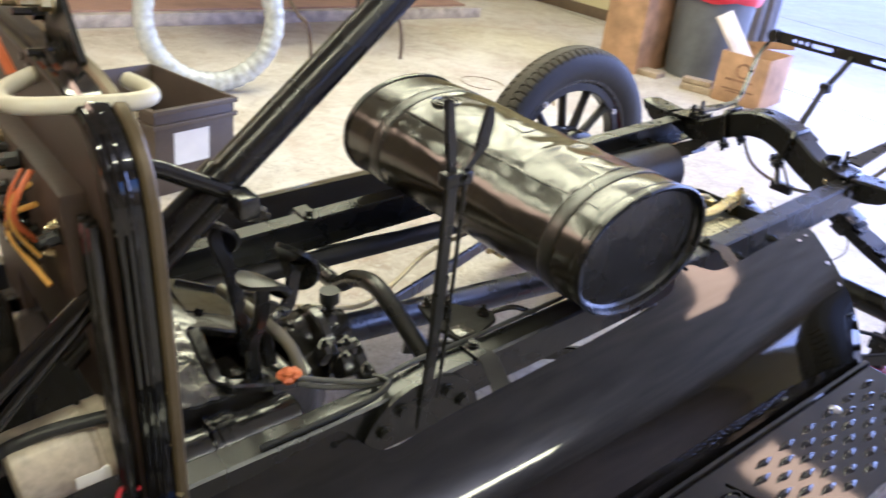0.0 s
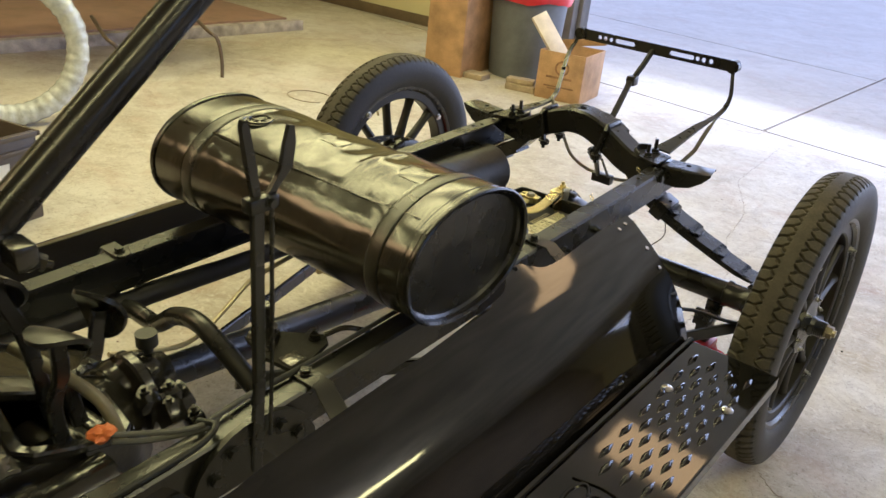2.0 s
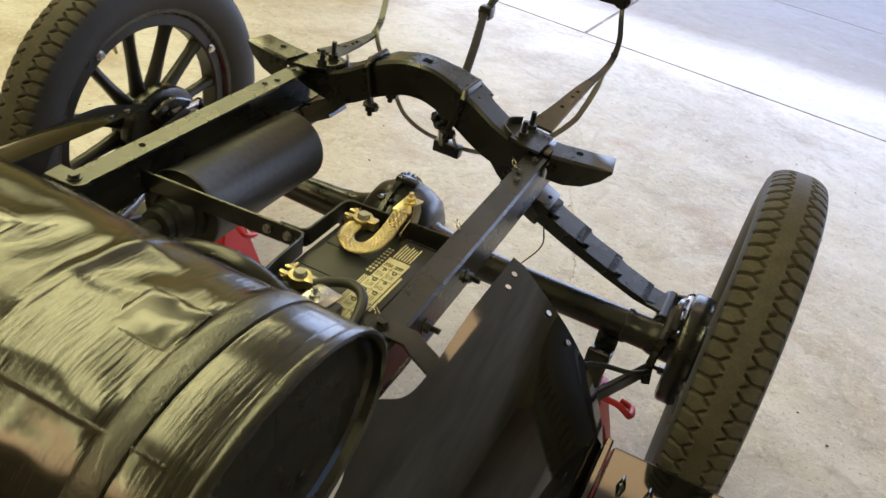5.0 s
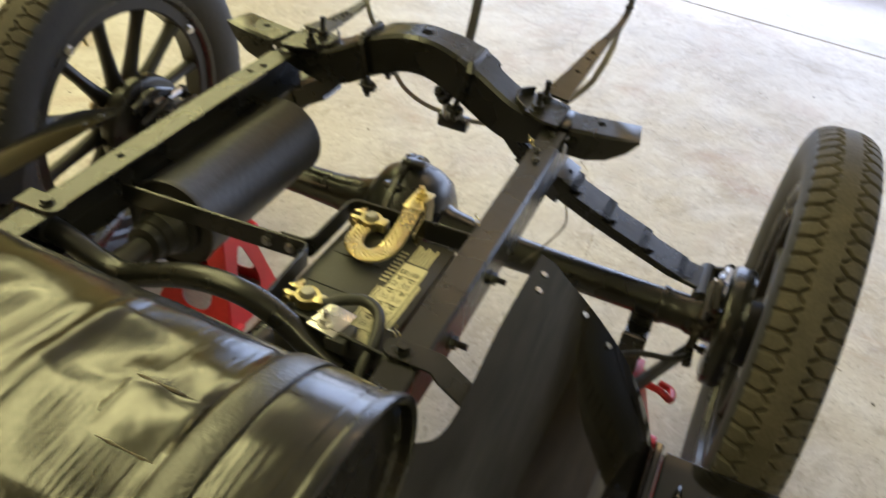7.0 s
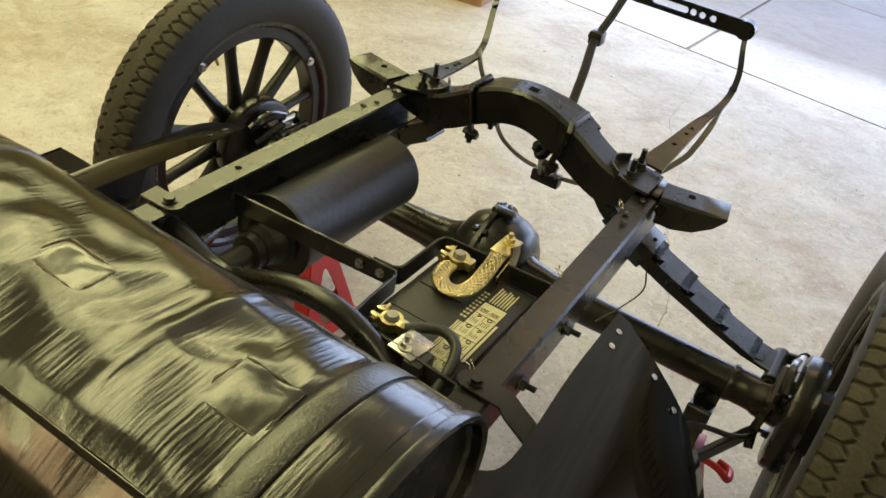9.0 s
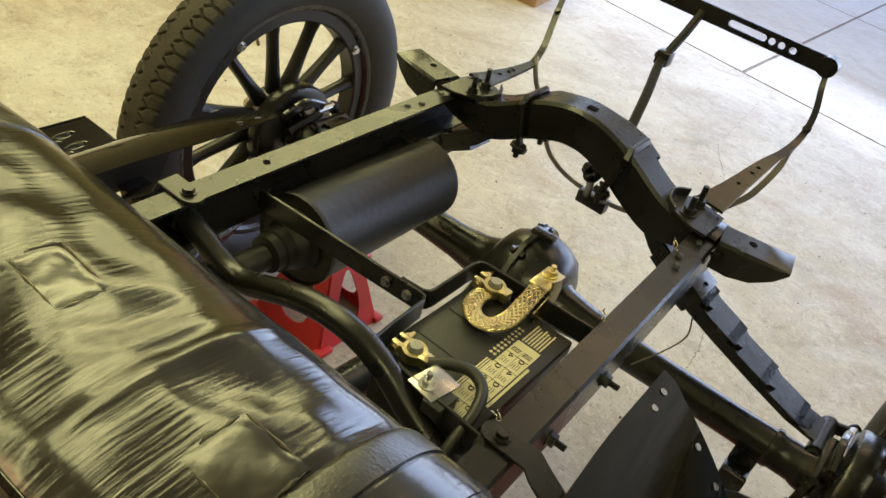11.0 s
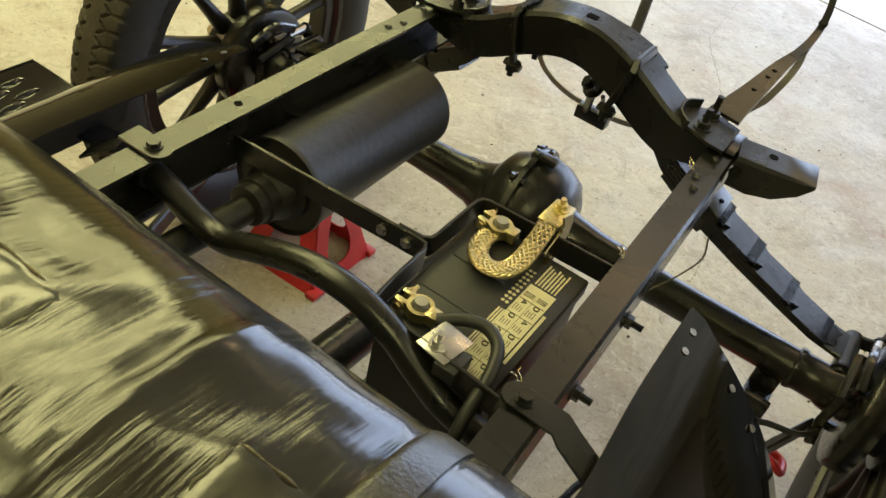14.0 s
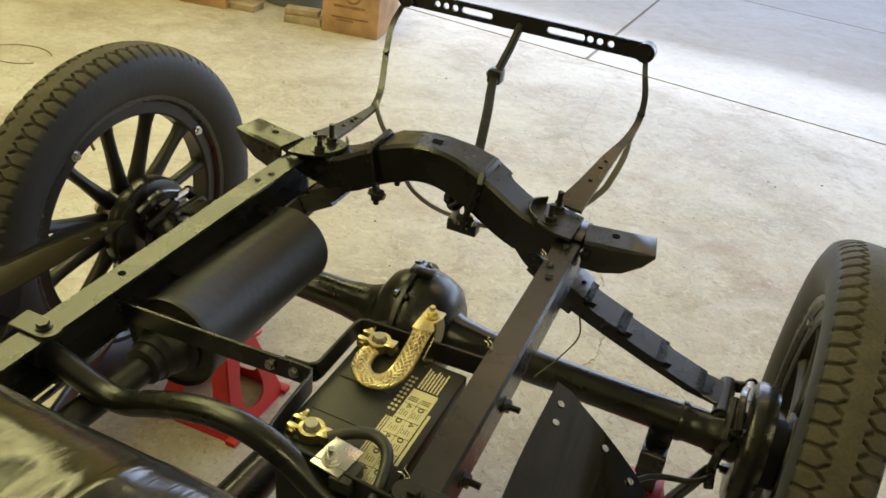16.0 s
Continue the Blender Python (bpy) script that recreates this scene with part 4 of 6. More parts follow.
def wheel(axle, s):
    cx = 0.712 if s > 0 else -0.697
    flip = None if s > 0 else Matrix.Rotation(math.pi, 4, "Z")
    bm = B()
    turn(bm, [(0, -0.058), (0.058, -0.058), (0.06, -0.024), (0.078, -0.022), (0.08, -0.016), (0.08, 0.016), (0.078, 0.022), (0.06, 0.024), (0.042, 0.027), (0.026, 0.031), (0.022, 0.040)] + [(0.0205 if i % 2 else 0.0225, 0.042 + 0.0023 * i) for i in range(11)] + [(0.018, 0.067), (0, 0.067)], (cx, 0, AX), "X", 36, flip)
    ob = part("rear_wheel", bm, BLACK, axle, "black twelve-spoke wheel with a treaded tyre")
    ob["group"] = "rear wheels"
    tyre = new("tyre", TYRE)
    tyre.parent = ob
    tyre.location = Vector((cx, 0, AX)) - BASES[ob.name]
    BASES[tyre.name] = BASES[ob.name]
    bm = B()
    turn(bm, [(0.266, -0.026), (0.272, -0.034), (0.283, -0.0375), (0.290, -0.036), (0.291, -0.031), (0.279, -0.027), (0.272, -0.015), (0.272, 0.015), (0.279, 0.027), (0.291, 0.031), (0.290, 0.036), (0.283, 0.0375), (0.272, 0.034), (0.266, 0.026), (0.266, -0.026)], (cx, 0, AX), "X", 80)
    part("rim", bm, BLACK, ob)
    bm = B()
    turn(bm, [(0.238, -0.02), (0.242, -0.024), (0.266, -0.024), (0.266, 0.024), (0.242, 0.024), (0.238, 0.02), (0.238, -0.02)], (cx, 0, AX), "X", 72)
    part("felloe", bm, SPOKE, ob)
    for k in range(4):
        a = radians(32 + 90 * k)
        bm = B()
        c = Vector((cx + s * 0.024, 0.254 * math.cos(a), AX + 0.254 * math.sin(a)))
        bolt(bm, c, (s, 0, 0), r=0.008, h=0.008, stud=0.008)
        part("rim_bolt", bm, STEEL, ob, "bright steel rim bolt")
        bm = B()
        c = Vector((cx - s * 0.024, 0.254 * math.cos(a), AX + 0.254 * math.sin(a)))
        bolt(bm, c, (-s, 0, 0), r=0.008, h=0.006)
        part("rim_bolt", bm, STEEL, ob, "bright steel rim bolt")
    for k in range(6):
        a = radians(60 * k + 15)
        bm = B()
        bolt(bm, (cx + s * 0.022, 0.067 * math.cos(a), AX + 0.067 * math.sin(a)), (s, 0, 0), r=0.006, h=0.006, stud=0.005)
        part("hub_bolt", bm, STEEL, ob)
    bm = B()
    cyl(bm, (cx + s * 0.066, 0, AX), (cx + s * 0.069, 0, AX), 0.019, 20)
    cyl(bm, (cx + s * 0.069, 0, AX), (cx + s * 0.083, 0, AX), 0.0165, 6)
    cyl(bm, (cx + s * 0.083, 0, AX), (cx + s * 0.090, 0, AX), 0.010, 14, 0.009)
    part("axle_nut", bm, material("worn_nut", (0.45, 0.40, 0.28), 0.35, metal=0.9), ob, "worn steel axle nut")
    for i in range(12):
        a = 2 * math.pi * i / 12 + 0.14
        bm = B()
        d = Vector((0, math.cos(a), math.sin(a)))
        sweep(bm, [Vector((cx, 0, AX)) + d * r for r in (0.045, 0.082, 0.12, 0.17, 0.215, 0.235, 0.241)], disc(1, 12), (1, 0, 0), [(0.013, 0.021), (0.0185, 0.020), (0.015, 0.017), (0.0125, 0.0155), (0.0125, 0.0155), (0.015, 0.018), (0.016, 0.019)])
        part("spoke", bm, SPOKE, ob)
    bm = B()
    d = Vector((0, math.cos(1.9), math.sin(1.9)))
    cyl(bm, Vector((cx, 0, AX)) + d * 0.24, Vector((cx, 0, AX)) + d * 0.205, 0.004, 10)
    part("valve_stem", bm, BRASS, ob, "small brass valve stem")
    return ob


wheel(AXLE, 1)
wheel(AXLE, -1)


# ---- the car: fuel tank ----
TY, TZ, TA, TB, LEAN = -0.9645, 0.762, 0.1625, 0.1127, 0.032


def tank_ring(a, grow=0.0):
    """A point of the tank's oval cross-section at an angle, from the back over the top."""
    e = 0.943
    c, s = math.cos(a), math.sin(a)
    y, z = (TA + grow) * math.copysign(abs(c) ** e, c), (TB + grow) * math.copysign(abs(s) ** e, s)
    return (y * math.cos(LEAN) - z * math.sin(LEAN), y * math.sin(LEAN) + z * math.cos(LEAN))


def fuel_tank():
    ob = thing("fuel_tank", (0.027, TY, TZ - TB), "dented oval black fuel tank strapped across the frame", "fuel tank")
    x0, x1 = -0.335, 0.366
    n, m = 120, 96
    bm = B()
    rings = []

    def dent(x, a):
        """Soft dents and creases in the upper sheet."""
        d = 0.0
        up = max(0.0, math.sin(a))
        inside = 1 if -0.20 < x < 0.272 else 0
        if inside:
            d += 0.0048 * noise.noise(Vector((x * 8, a * 2.6, 1.7))) * up
            d += 0.0022 * noise.noise(Vector((x * 22, a * 5, 4.1))) * up
            for cx, ca, rx, ra, dep in ((0.10, 1.1, 0.035, 0.30, 0.005), (0.0, 1.15, 0.05, 0.22, 0.005), (-0.09, 1.25, 0.05, 0.3, 0.004), (0.19, 1.25, 0.035, 0.3, 0.005), (0.07, 1.5, 0.03, 0.25, 0.003), (0.142, 1.25, 0.007, 0.6, -0.0028), (0.126, 1.4, 0.006, 0.4, 0.0018), (0.24, 1.3, 0.03, 0.12, 0.003)):
                q = ((x - cx) / rx) ** 2 + ((a - ca) / ra) ** 2
                d -= dep * math.exp(-q)
        return d
    xs = [x0 + (x1 - x0) * i / n for i in range(n + 1)]
    for x in xs:
        row = []
        for j in range(m):
            a = 2 * math.pi * j / m
            y, z = tank_ring(a, dent(x, a))
            row.append(bm.verts.new((x, TY + y, TZ + z)))
        rings.append(row)
    for a, b in zip(rings, rings[1:]):
        for j in range(m):
            bm.faces.new((a[j], a[(j + 1) % m], b[(j + 1) % m], b[j]))
    shell = part("shell", bm, TANKP, ob)
    CAPP = material("end_cap_paint", (0.007, 0.007, 0.006), 0.27, coat=0.2, bump=0.22, bump_scale=28, vary=0.4)
    # rolled end caps: a rim that stands out round a sunk end
    for s, xe in ((1, x1), (-1, x0)):
        bm = B()
        rr = []
        for g, dx in ((-0.003, -0.005), (0.0025, -0.005), (0.004, 0.001), (0.003, 0.006), (0.0, 0.0075), (-0.005, 0.005), (-0.007, -0.004), (-0.012, -0.008), (-0.05, -0.006), (-0.09, -0.0075)):
            rr.append([bm.verts.new((xe + s * dx, TY + tank_ring(2 * math.pi * j / m, g)[0], TZ + tank_ring(2 * math.pi * j / m, g)[1])) for j in range(m)])
        for a, b in zip(rr, rr[1:]):
            for j in range(m):
                bm.faces.new((a[j], a[(j + 1) % m], b[(j + 1) % m], b[j]))
        bm.faces.new(rr[-1])
        part("end_cap", bm, CAPP, ob)
    for xc in (0.2885, -0.2185):
        bm = B()
        rr = []
        out = 1 if xc > 0 else -1
        for g, dx in ((-0.001, -0.0165 * out), (0.0012, -0.014 * out), (0.0026, -0.009 * out), (0.0030, 0.010 * out), (0.0026, 0.0145 * out), (-0.001, 0.0150 * out)):
            rr.append([bm.verts.new((xc + dx, TY + tank_ring(2 * math.pi * j / m, g)[0], TZ + tank_ring(2 * math.pi * j / m, g)[1])) for j in range(m)])
        for a, b in zip(rr, rr[1:]):
            for j in range(m):
                bm.faces.new((a[j], a[(j + 1) % m], b[(j + 1) % m], b[j]))
        part("strap", bm, STRAPP, ob)
        bm = B()
        rr = []
        for g, dx in ((-0.001, 0.0175), (0.0016, 0.0178), (0.0022, 0.021), (0.0010, 0.06), (-0.001, 0.062)):
            rr.append([bm.verts.new((xc + out * dx, TY + tank_ring(2 * math.pi * j / m, g)[0], TZ + tank_ring(2 * math.pi * j / m, g)[1])) for j in range(m)])
        for a, b in zip(rr, rr[1:]):
            for j in range(m):
                bm.faces.new((a[j], a[(j + 1) % m], b[(j + 1) % m], b[j]))
        part("end_sleeve", bm, TANKP, ob)
        bm = B()
        box(bm, xc - 0.012, xc + 0.012, TY - 0.05, TY + 0.05, RAIL_Z - 0.016, TZ - TB * 0.93, 0.003)
        part("cradle", bm, BLACK, ob)
    # lap seam along the front of the sheet, patches on the top
    bm = B()
    pts = []
    for i in range(30):
        x = x0 + 0.03 + (x1 - x0 - 0.06) * i / 29
        y, z = tank_ring(2.19, 0.001)
        pts.append((x, TY + y, TZ + z))
    bar(bm, pts, 0.006, 0.002, up=(0, -0.7, 0.7))
    part("lap_seam", bm, TANKP, shell)
    for cx, ca, w, da in ((0.240, 1.545, 0.031, 0.15), (0.021, 1.48, 0.032, 0.12)):
        loop = []
        for k in range(41):
            t = k / 40 * 4
            seg = int(t) % 4
            f = t - int(t)
            x, a = ((-w + 2 * w * f, -da), (w, -da + 2 * da * f), (w - 2 * w * f, da), (-w, da - 2 * da * f))[seg]
            yy, zz = tank_ring(ca + a, dent(cx + x, ca + a) + 0.0001 + 0.0006 * noise.noise(Vector((x * 90, a * 40, cx))))
            loop.append((cx + x + 0.0015 * noise.noise(Vector((a * 30, x * 80, 3))), TY + yy, TZ + zz))
        # the patch itself, a thin sheet soldered on
        bm = B()
        grid = []
        for i in range(15):
            row = []
            for j in range(13):
                x, a = -w + 2 * w * i / 14, -da + 2 * da * j / 12
                edge = 0.0 if i in (0, 14) or j in (0, 12) else 0.0006
                yy, zz = tank_ring(ca + a, dent(cx + x, ca + a) + edge + 0.0005 * noise.noise(Vector((x * 60, a * 12, cx))))
                row.append(bm.verts.new((cx + x, TY + yy, TZ + zz)))
            grid.append(row)
        for p, q in zip(grid, grid[1:]):
            for j in range(12):
                bm.faces.new((p[j], q[j], q[j + 1], p[j + 1]))
        bmesh.ops.recalc_face_normals(bm, faces=bm.faces)
        part("patch", bm, PATCH, shell, "soldered sheet patch under thin paint", smooth=60)
        # short bright runs where the patch's soldered edge catches light
        for a, b in ((0, 8), (11, 21), (20, 29), (33, 40)):
            bm = B()
            tube(bm, loop[a:b], 0.0013, 6, radii=[0.0004, 0.0014, 0.0007, 0.0016, 0.0004])
            part("solder_line", bm, SOLDER, shell, "solder line, brightened where it catches light")
    # filler neck with a sunk cap
    bm = B()
    turn(bm, [(0.037, -0.004), (0.037, 0.0035), (0.036, 0.006), (0.033, 0.006), (0.031, 0.001), (0.028, 0.001), (0.026, 0.007), (0.022, 0.008), (0.020, 0.003), (0, 0.003)], (-0.165, TY - 0.018, TZ + TB - 0.008), "Z", 40)
    cap = part("filler_cap", bm, TANKP, ob)
    for k in range(3):
        bm = B()
        a = radians(60 * k + 20)
        box(bm, -0.02, 0.02, -0.0022, 0.0022, 0.003, 0.007, 0.001, Matrix.Translation((-0.165, TY - 0.018, TZ + TB - 0.008)) @ Matrix.Rotation(a, 4, "Z"))
        part("cap_rib", bm, TANKP, cap)
    # sediment bulb and drain tap below
    bm = B()
    turn(bm, [(0, -0.062), (0.006, -0.062), (0.008, -0.05), (0.012, -0.046), (0.019, -0.038), (0.021, -0.02), (0.016, -0.004), (0.024, 0.0), (0.024, 0.012), (0, 0.012)], (0.01, TY, TZ - TB), "Z", 24)
    bulb = part("sediment_bulb", bm, BLACK, ob)
    bm = B()
    cyl(bm, (-0.012, TY, TZ - TB - 0.066), (0.032, TY - 0.004, TZ - TB - 0.062), 0.004, 8)
    box(bm, -0.016, -0.006, TY - 0.01, TY + 0.01, TZ - TB - 0.072, TZ - TB - 0.062, 0.002)
    part("drain_tap", bm, BRASS, bulb, "dull brass drain tap")
    bm = B()
    tube(bm, [(0.0, TY - 0.02, 0.66), (0.0, -1.10, 0.645), (0, -1.155, 0.633), (0, -1.21, 0.60), (0, -1.26, 0.574), (0, -1.32, 0.568), (0, -1.44, 0.612)], 0.0045, 8, 5)
    part("fuel_pipe", bm, material("dull_copper_pipe", (0.62, 0.56, 0.40), 0.4, metal=0.7), ob, "dull copper fuel pipe")


fuel_tank()


def muffler():
    ob = thing("muffler", (-0.18, -0.29, 0.46), "black cylindrical muffler with exhaust pipe hung beside the frame rail", "muffler")
    c = (-0.2, -0.290, 0.532)
    r = 0.073
    lean = Vector((0, 1, 0)).rotation_difference(Vector((-0.013, 0.324, -0.014))).to_matrix().to_4x4()
    SOOT = material("matt_black_muffler_paint", (0.014, 0.013, 0.011), 0.47, vary=0.35, scale=9, bump=0.2, bump_scale=70)
    bm = B()
    turn(bm, [(0, -0.165), (0.05, -0.164), (r - 0.003, -0.163), (r + 0.002, -0.168), (r + 0.003, -0.161), (r, -0.155), (r, 0.155), (r + 0.002, 0.161), (r + 0.002, 0.168), (r - 0.004, 0.169), (r - 0.006, 0.161), (0.03, 0.159), (0, 0.159)], c, "Y", 48, lean)
    part("shell", bm, SOOT, ob)
    bm = B()
    turn(bm, [(0, -0.232), (0.024, -0.232), (0.029, -0.230), (0.030, -0.216), (0.034, -0.214), (0.035, -0.198), (0.033, -0.196), (0.041, -0.187), (0.042, -0.179), (0.039, -0.175), (0.050, -0.170), (0.051, -0.161), (0, -0.161)], c, "Y", 36, lean)
    part("inlet_cone", bm, SOOT, ob)
    bm = B()
    tube(bm, [(-0.192, -0.51, 0.5375), (-0.195, -0.56, 0.537), (-0.203, -0.62, 0.535), (-0.212, -0.85, 0.535), (-0.222, -1.2, 0.545), (-0.235, -1.55, 0.555), (-0.22, -1.85, 0.57)], 0.0205, 18, 5)
    part("exhaust_pipe", bm, SOOT, ob)
    for y in (-0.37, -0.15):
        bm = B()
        bar(bm, [(-0.262, y, 0.600), (-0.25, y, 0.598), (-0.225, y, 0.597)], 0.02, 0.004, up=(1, 0, 0.3))
        part("hanger", bm, BLACK, ob)


muffler()


def cross_tube(label, y, pts):
    ob = thing("cross_tube", (0, y, 0.55), label, "tube", "bent tubes across the frame")
    bm = B()
    tube(bm, pts, 0.0172, 18, 6)
    part("tube", bm, BLACK, ob)
    for x in (pts[0][0], pts[-1][0]):
        bm = B()
        cyl(bm, (x - 0.012, y, pts[0][2]), (x + 0.012, y, pts[0][2]), 0.024, 18)
        part("collar", bm, BLACK, ob)


cross_tube("thick bent black tube crossing the frame before the battery", -0.605,
           [(-0.275, -0.605, 0.602), (-0.235, -0.605, 0.592), (-0.195, -0.605, 0.576), (-0.160, -0.605, 0.569), (-0.130, -0.605, 0.574), (-0.097, -0.605, 0.589), (-0.042, -0.605, 0.612), (0.01, -0.605, 0.623), (0.063, -0.605, 0.621), (0.111, -0.605, 0.602), (0.155, -0.608, 0.575), (0.20, -0.61, 0.554), (0.262, -0.61, 0.545)])
cross_tube("thick bent black tube crossing the frame behind the gearbox", -1.29,
           [(-0.262, -1.295, 0.535), (-0.18, -1.29, 0.552), (-0.106, -1.29, 0.556), (-0.04, -1.29, 0.602), (0.027, -1.29, 0.622), (0.09, -1.29, 0.605), (0.135, -1.29, 0.585), (0.189, -1.29, 0.56), (0.262, -1.295, 0.535)])


# ---- the car: aprons and running boards ----
EDGE = [(-0.352, 0.352), (-0.506, 0.353), (-0.637, 0.362), (-0.700, 0.358), (-0.728, 0.335), (-0.745, 0.318), (-0.785, 0.320), (-0.81, 0.338), (-0.848, 0.362), (-0.93, 0.373), (-1.085, 0.384), (-1.3, 0.392), (-1.44, 0.398), (-1.50, 0.403), (-1.53, 0.398), (-1.546, 0.380), (-1.558, 0.352), (-1.575, 0.345), (-1.65, 0.352), (-1.8, 0.36), (-2.5, 0.36), (-3.2, 0.36)]
UNDER = material("dull_black_underside", (0.010, 0.009, 0.008), 0.8, vary=0.4, bump=0.2)
# the far apron bulges a little higher than the near one
FAR_SHAPE = [(0.40, 0.632), (0.435, 0.621), (0.477, 0.597), (0.515, 0.560), (0.545, 0.514), (0.566, 0.466), (0.576, 0.434), (0.582, 0.414)]
SHAPE = [(0.40, 0.6225), (0.435, 0.602), (0.477, 0.572), (0.515, 0.536), (0.545, 0.496), (0.566, 0.456), (0.576, 0.430), (0.582, 0.414)]


def splash_apron(s, label):
    ob = thing("splash_apron", (s * 0.46, -1.3, 0.414), label, "splash apron", "splash aprons")
    bm = B()
    edge = [Vector((x + max(0.0, 0.375 - x) * 0.2, y, 0)) for y, x in EDGE]
    E = smooth_path(edge, 4)
    shape = SHAPE if s > 0 else FAR_SHAPE
    prof = smooth_path([Vector((x, 0, z)) for x, z in shape], 3)
    rows = []
    table = [(0.29, 0.660), (0.345, 0.643), (0.37, 0.634 if s > 0 else 0.638), (0.385, 0.6285 if s > 0 else 0.635)] + shape

    def height(x):
        for (xa, za), (xb, zb) in zip(table, table[1:]):
            if x <= xb:
                return za + (zb - za) * (x - xa) / (xb - xa)
        return table[-1][1]
    for e in E:
        row = []
        for f in (0.0, 0.35, 0.7):
            x = e.x + (0.385 - e.x) * f if e.x < 0.38 else e.x + 0.010 * f
            row.append(bm.verts.new((s * x, e.y, height(x))))
        for p in prof:
            # the tail is cut back towards the foot
            back = 0.055 * ((p.x - 0.35) / 0.23) if e.y > -0.42 else 0.055 * ((p.x - 0.35) / 0.23) * max(0, 1 - (-0.42 - e.y) / 0.12)
            x = max(p.x, e.x + 0.012)
            row.append(bm.verts.new((s * x, e.y - max(0.0, back), height(x) if x > p.x else p.z)))
        rows.append(row)
    for a, b in zip(rows, rows[1:]):
        for j in range(len(a) - 1):
            bm.faces.new((a[j], a[j + 1], b[j + 1], b[j]))
    bmesh.ops.recalc_face_normals(bm, faces=bm.faces)
    bmesh.ops.solidify(bm, geom=bm.faces[:], thickness=0.0022)
    sheet = part("sheet", bm, GLOSS, ob, smooth=50)
    # the hidden side is unpolished
    sheet.data.materials.append(UNDER)
    for p in sheet.data.polygons:
        if p.normal.x * s < -0.1 or p.normal.z < -0.1:
            p.material_index = 1
    # holes are flat discs: bright steel on the tail, black further forward
    for x, y, z in ((0.372, -0.385, 0.629), (0.376, -0.418, 0.628), (0.440, -0.397, 0.601), (0.481, -0.405, 0.571), (0.334, -0.765, 0.632), (0.366, -1.583, 0.632)):
        bm = B()
        nrm = Vector((s * (0.35 if x < 0.38 else 0.55), 0, 1)).normalized()
        p = Vector((s * x, y, height(x) if x < 0.38 else z))
        cyl(bm, p + nrm * 0.0005, p + nrm * 0.0015, 0.0048, 12)
        part("bolt_hole", bm, STEEL if x > 0.36 and y > -1 else HOLE, sheet)
    bm = B()
    bar(bm, [(s * 0.588, -0.41, 0.427), (s * 0.588, -3.2, 0.427)], 0.012, 0.022)
    part("lower_lip", bm, GLOSS, ob)


splash_apron(1, "long curved glossy black splash apron between frame and running board")
splash_apron(-1, "curved glossy black splash apron beyond the far frame rail")


def stud_mesh():
    """One raised lens of the stamped tread."""
    bm = bmesh.new()
    L, W, H = 0.028, 0.0068, 0.0062
    lozenge = [(0, 1), (0.45, 0.62), (1, 0.12), (1, -0.12), (0.45, -0.62), (0, -1), (-0.45, -0.62), (-1, -0.12), (-1, 0.12), (-0.45, 0.62)]
    ring = [bm.verts.new((W * u, L * v, 0)) for u, v in lozenge]
    rim = [bm.verts.new((0.5 * W * u, 0.66 * L * v, H * 0.8)) for u, v in lozenge]
    tip = bm.verts.new((0, 0, H))
    for i in range(10):
        j = (i + 1) % 10
        bm.faces.new((ring[i], ring[j], rim[j], rim[i]))
        bm.faces.new((rim[i], rim[j], tip))
    bmesh.ops.recalc_face_normals(bm, faces=bm.faces)
    me = bpy.data.meshes.new("tread_stud")
    bm.to_mesh(me)
    bm.free()
    me.materials.append(GLOSS)
    for p in me.polygons:
        p.use_smooth = True
    return me


STUD = stud_mesh()


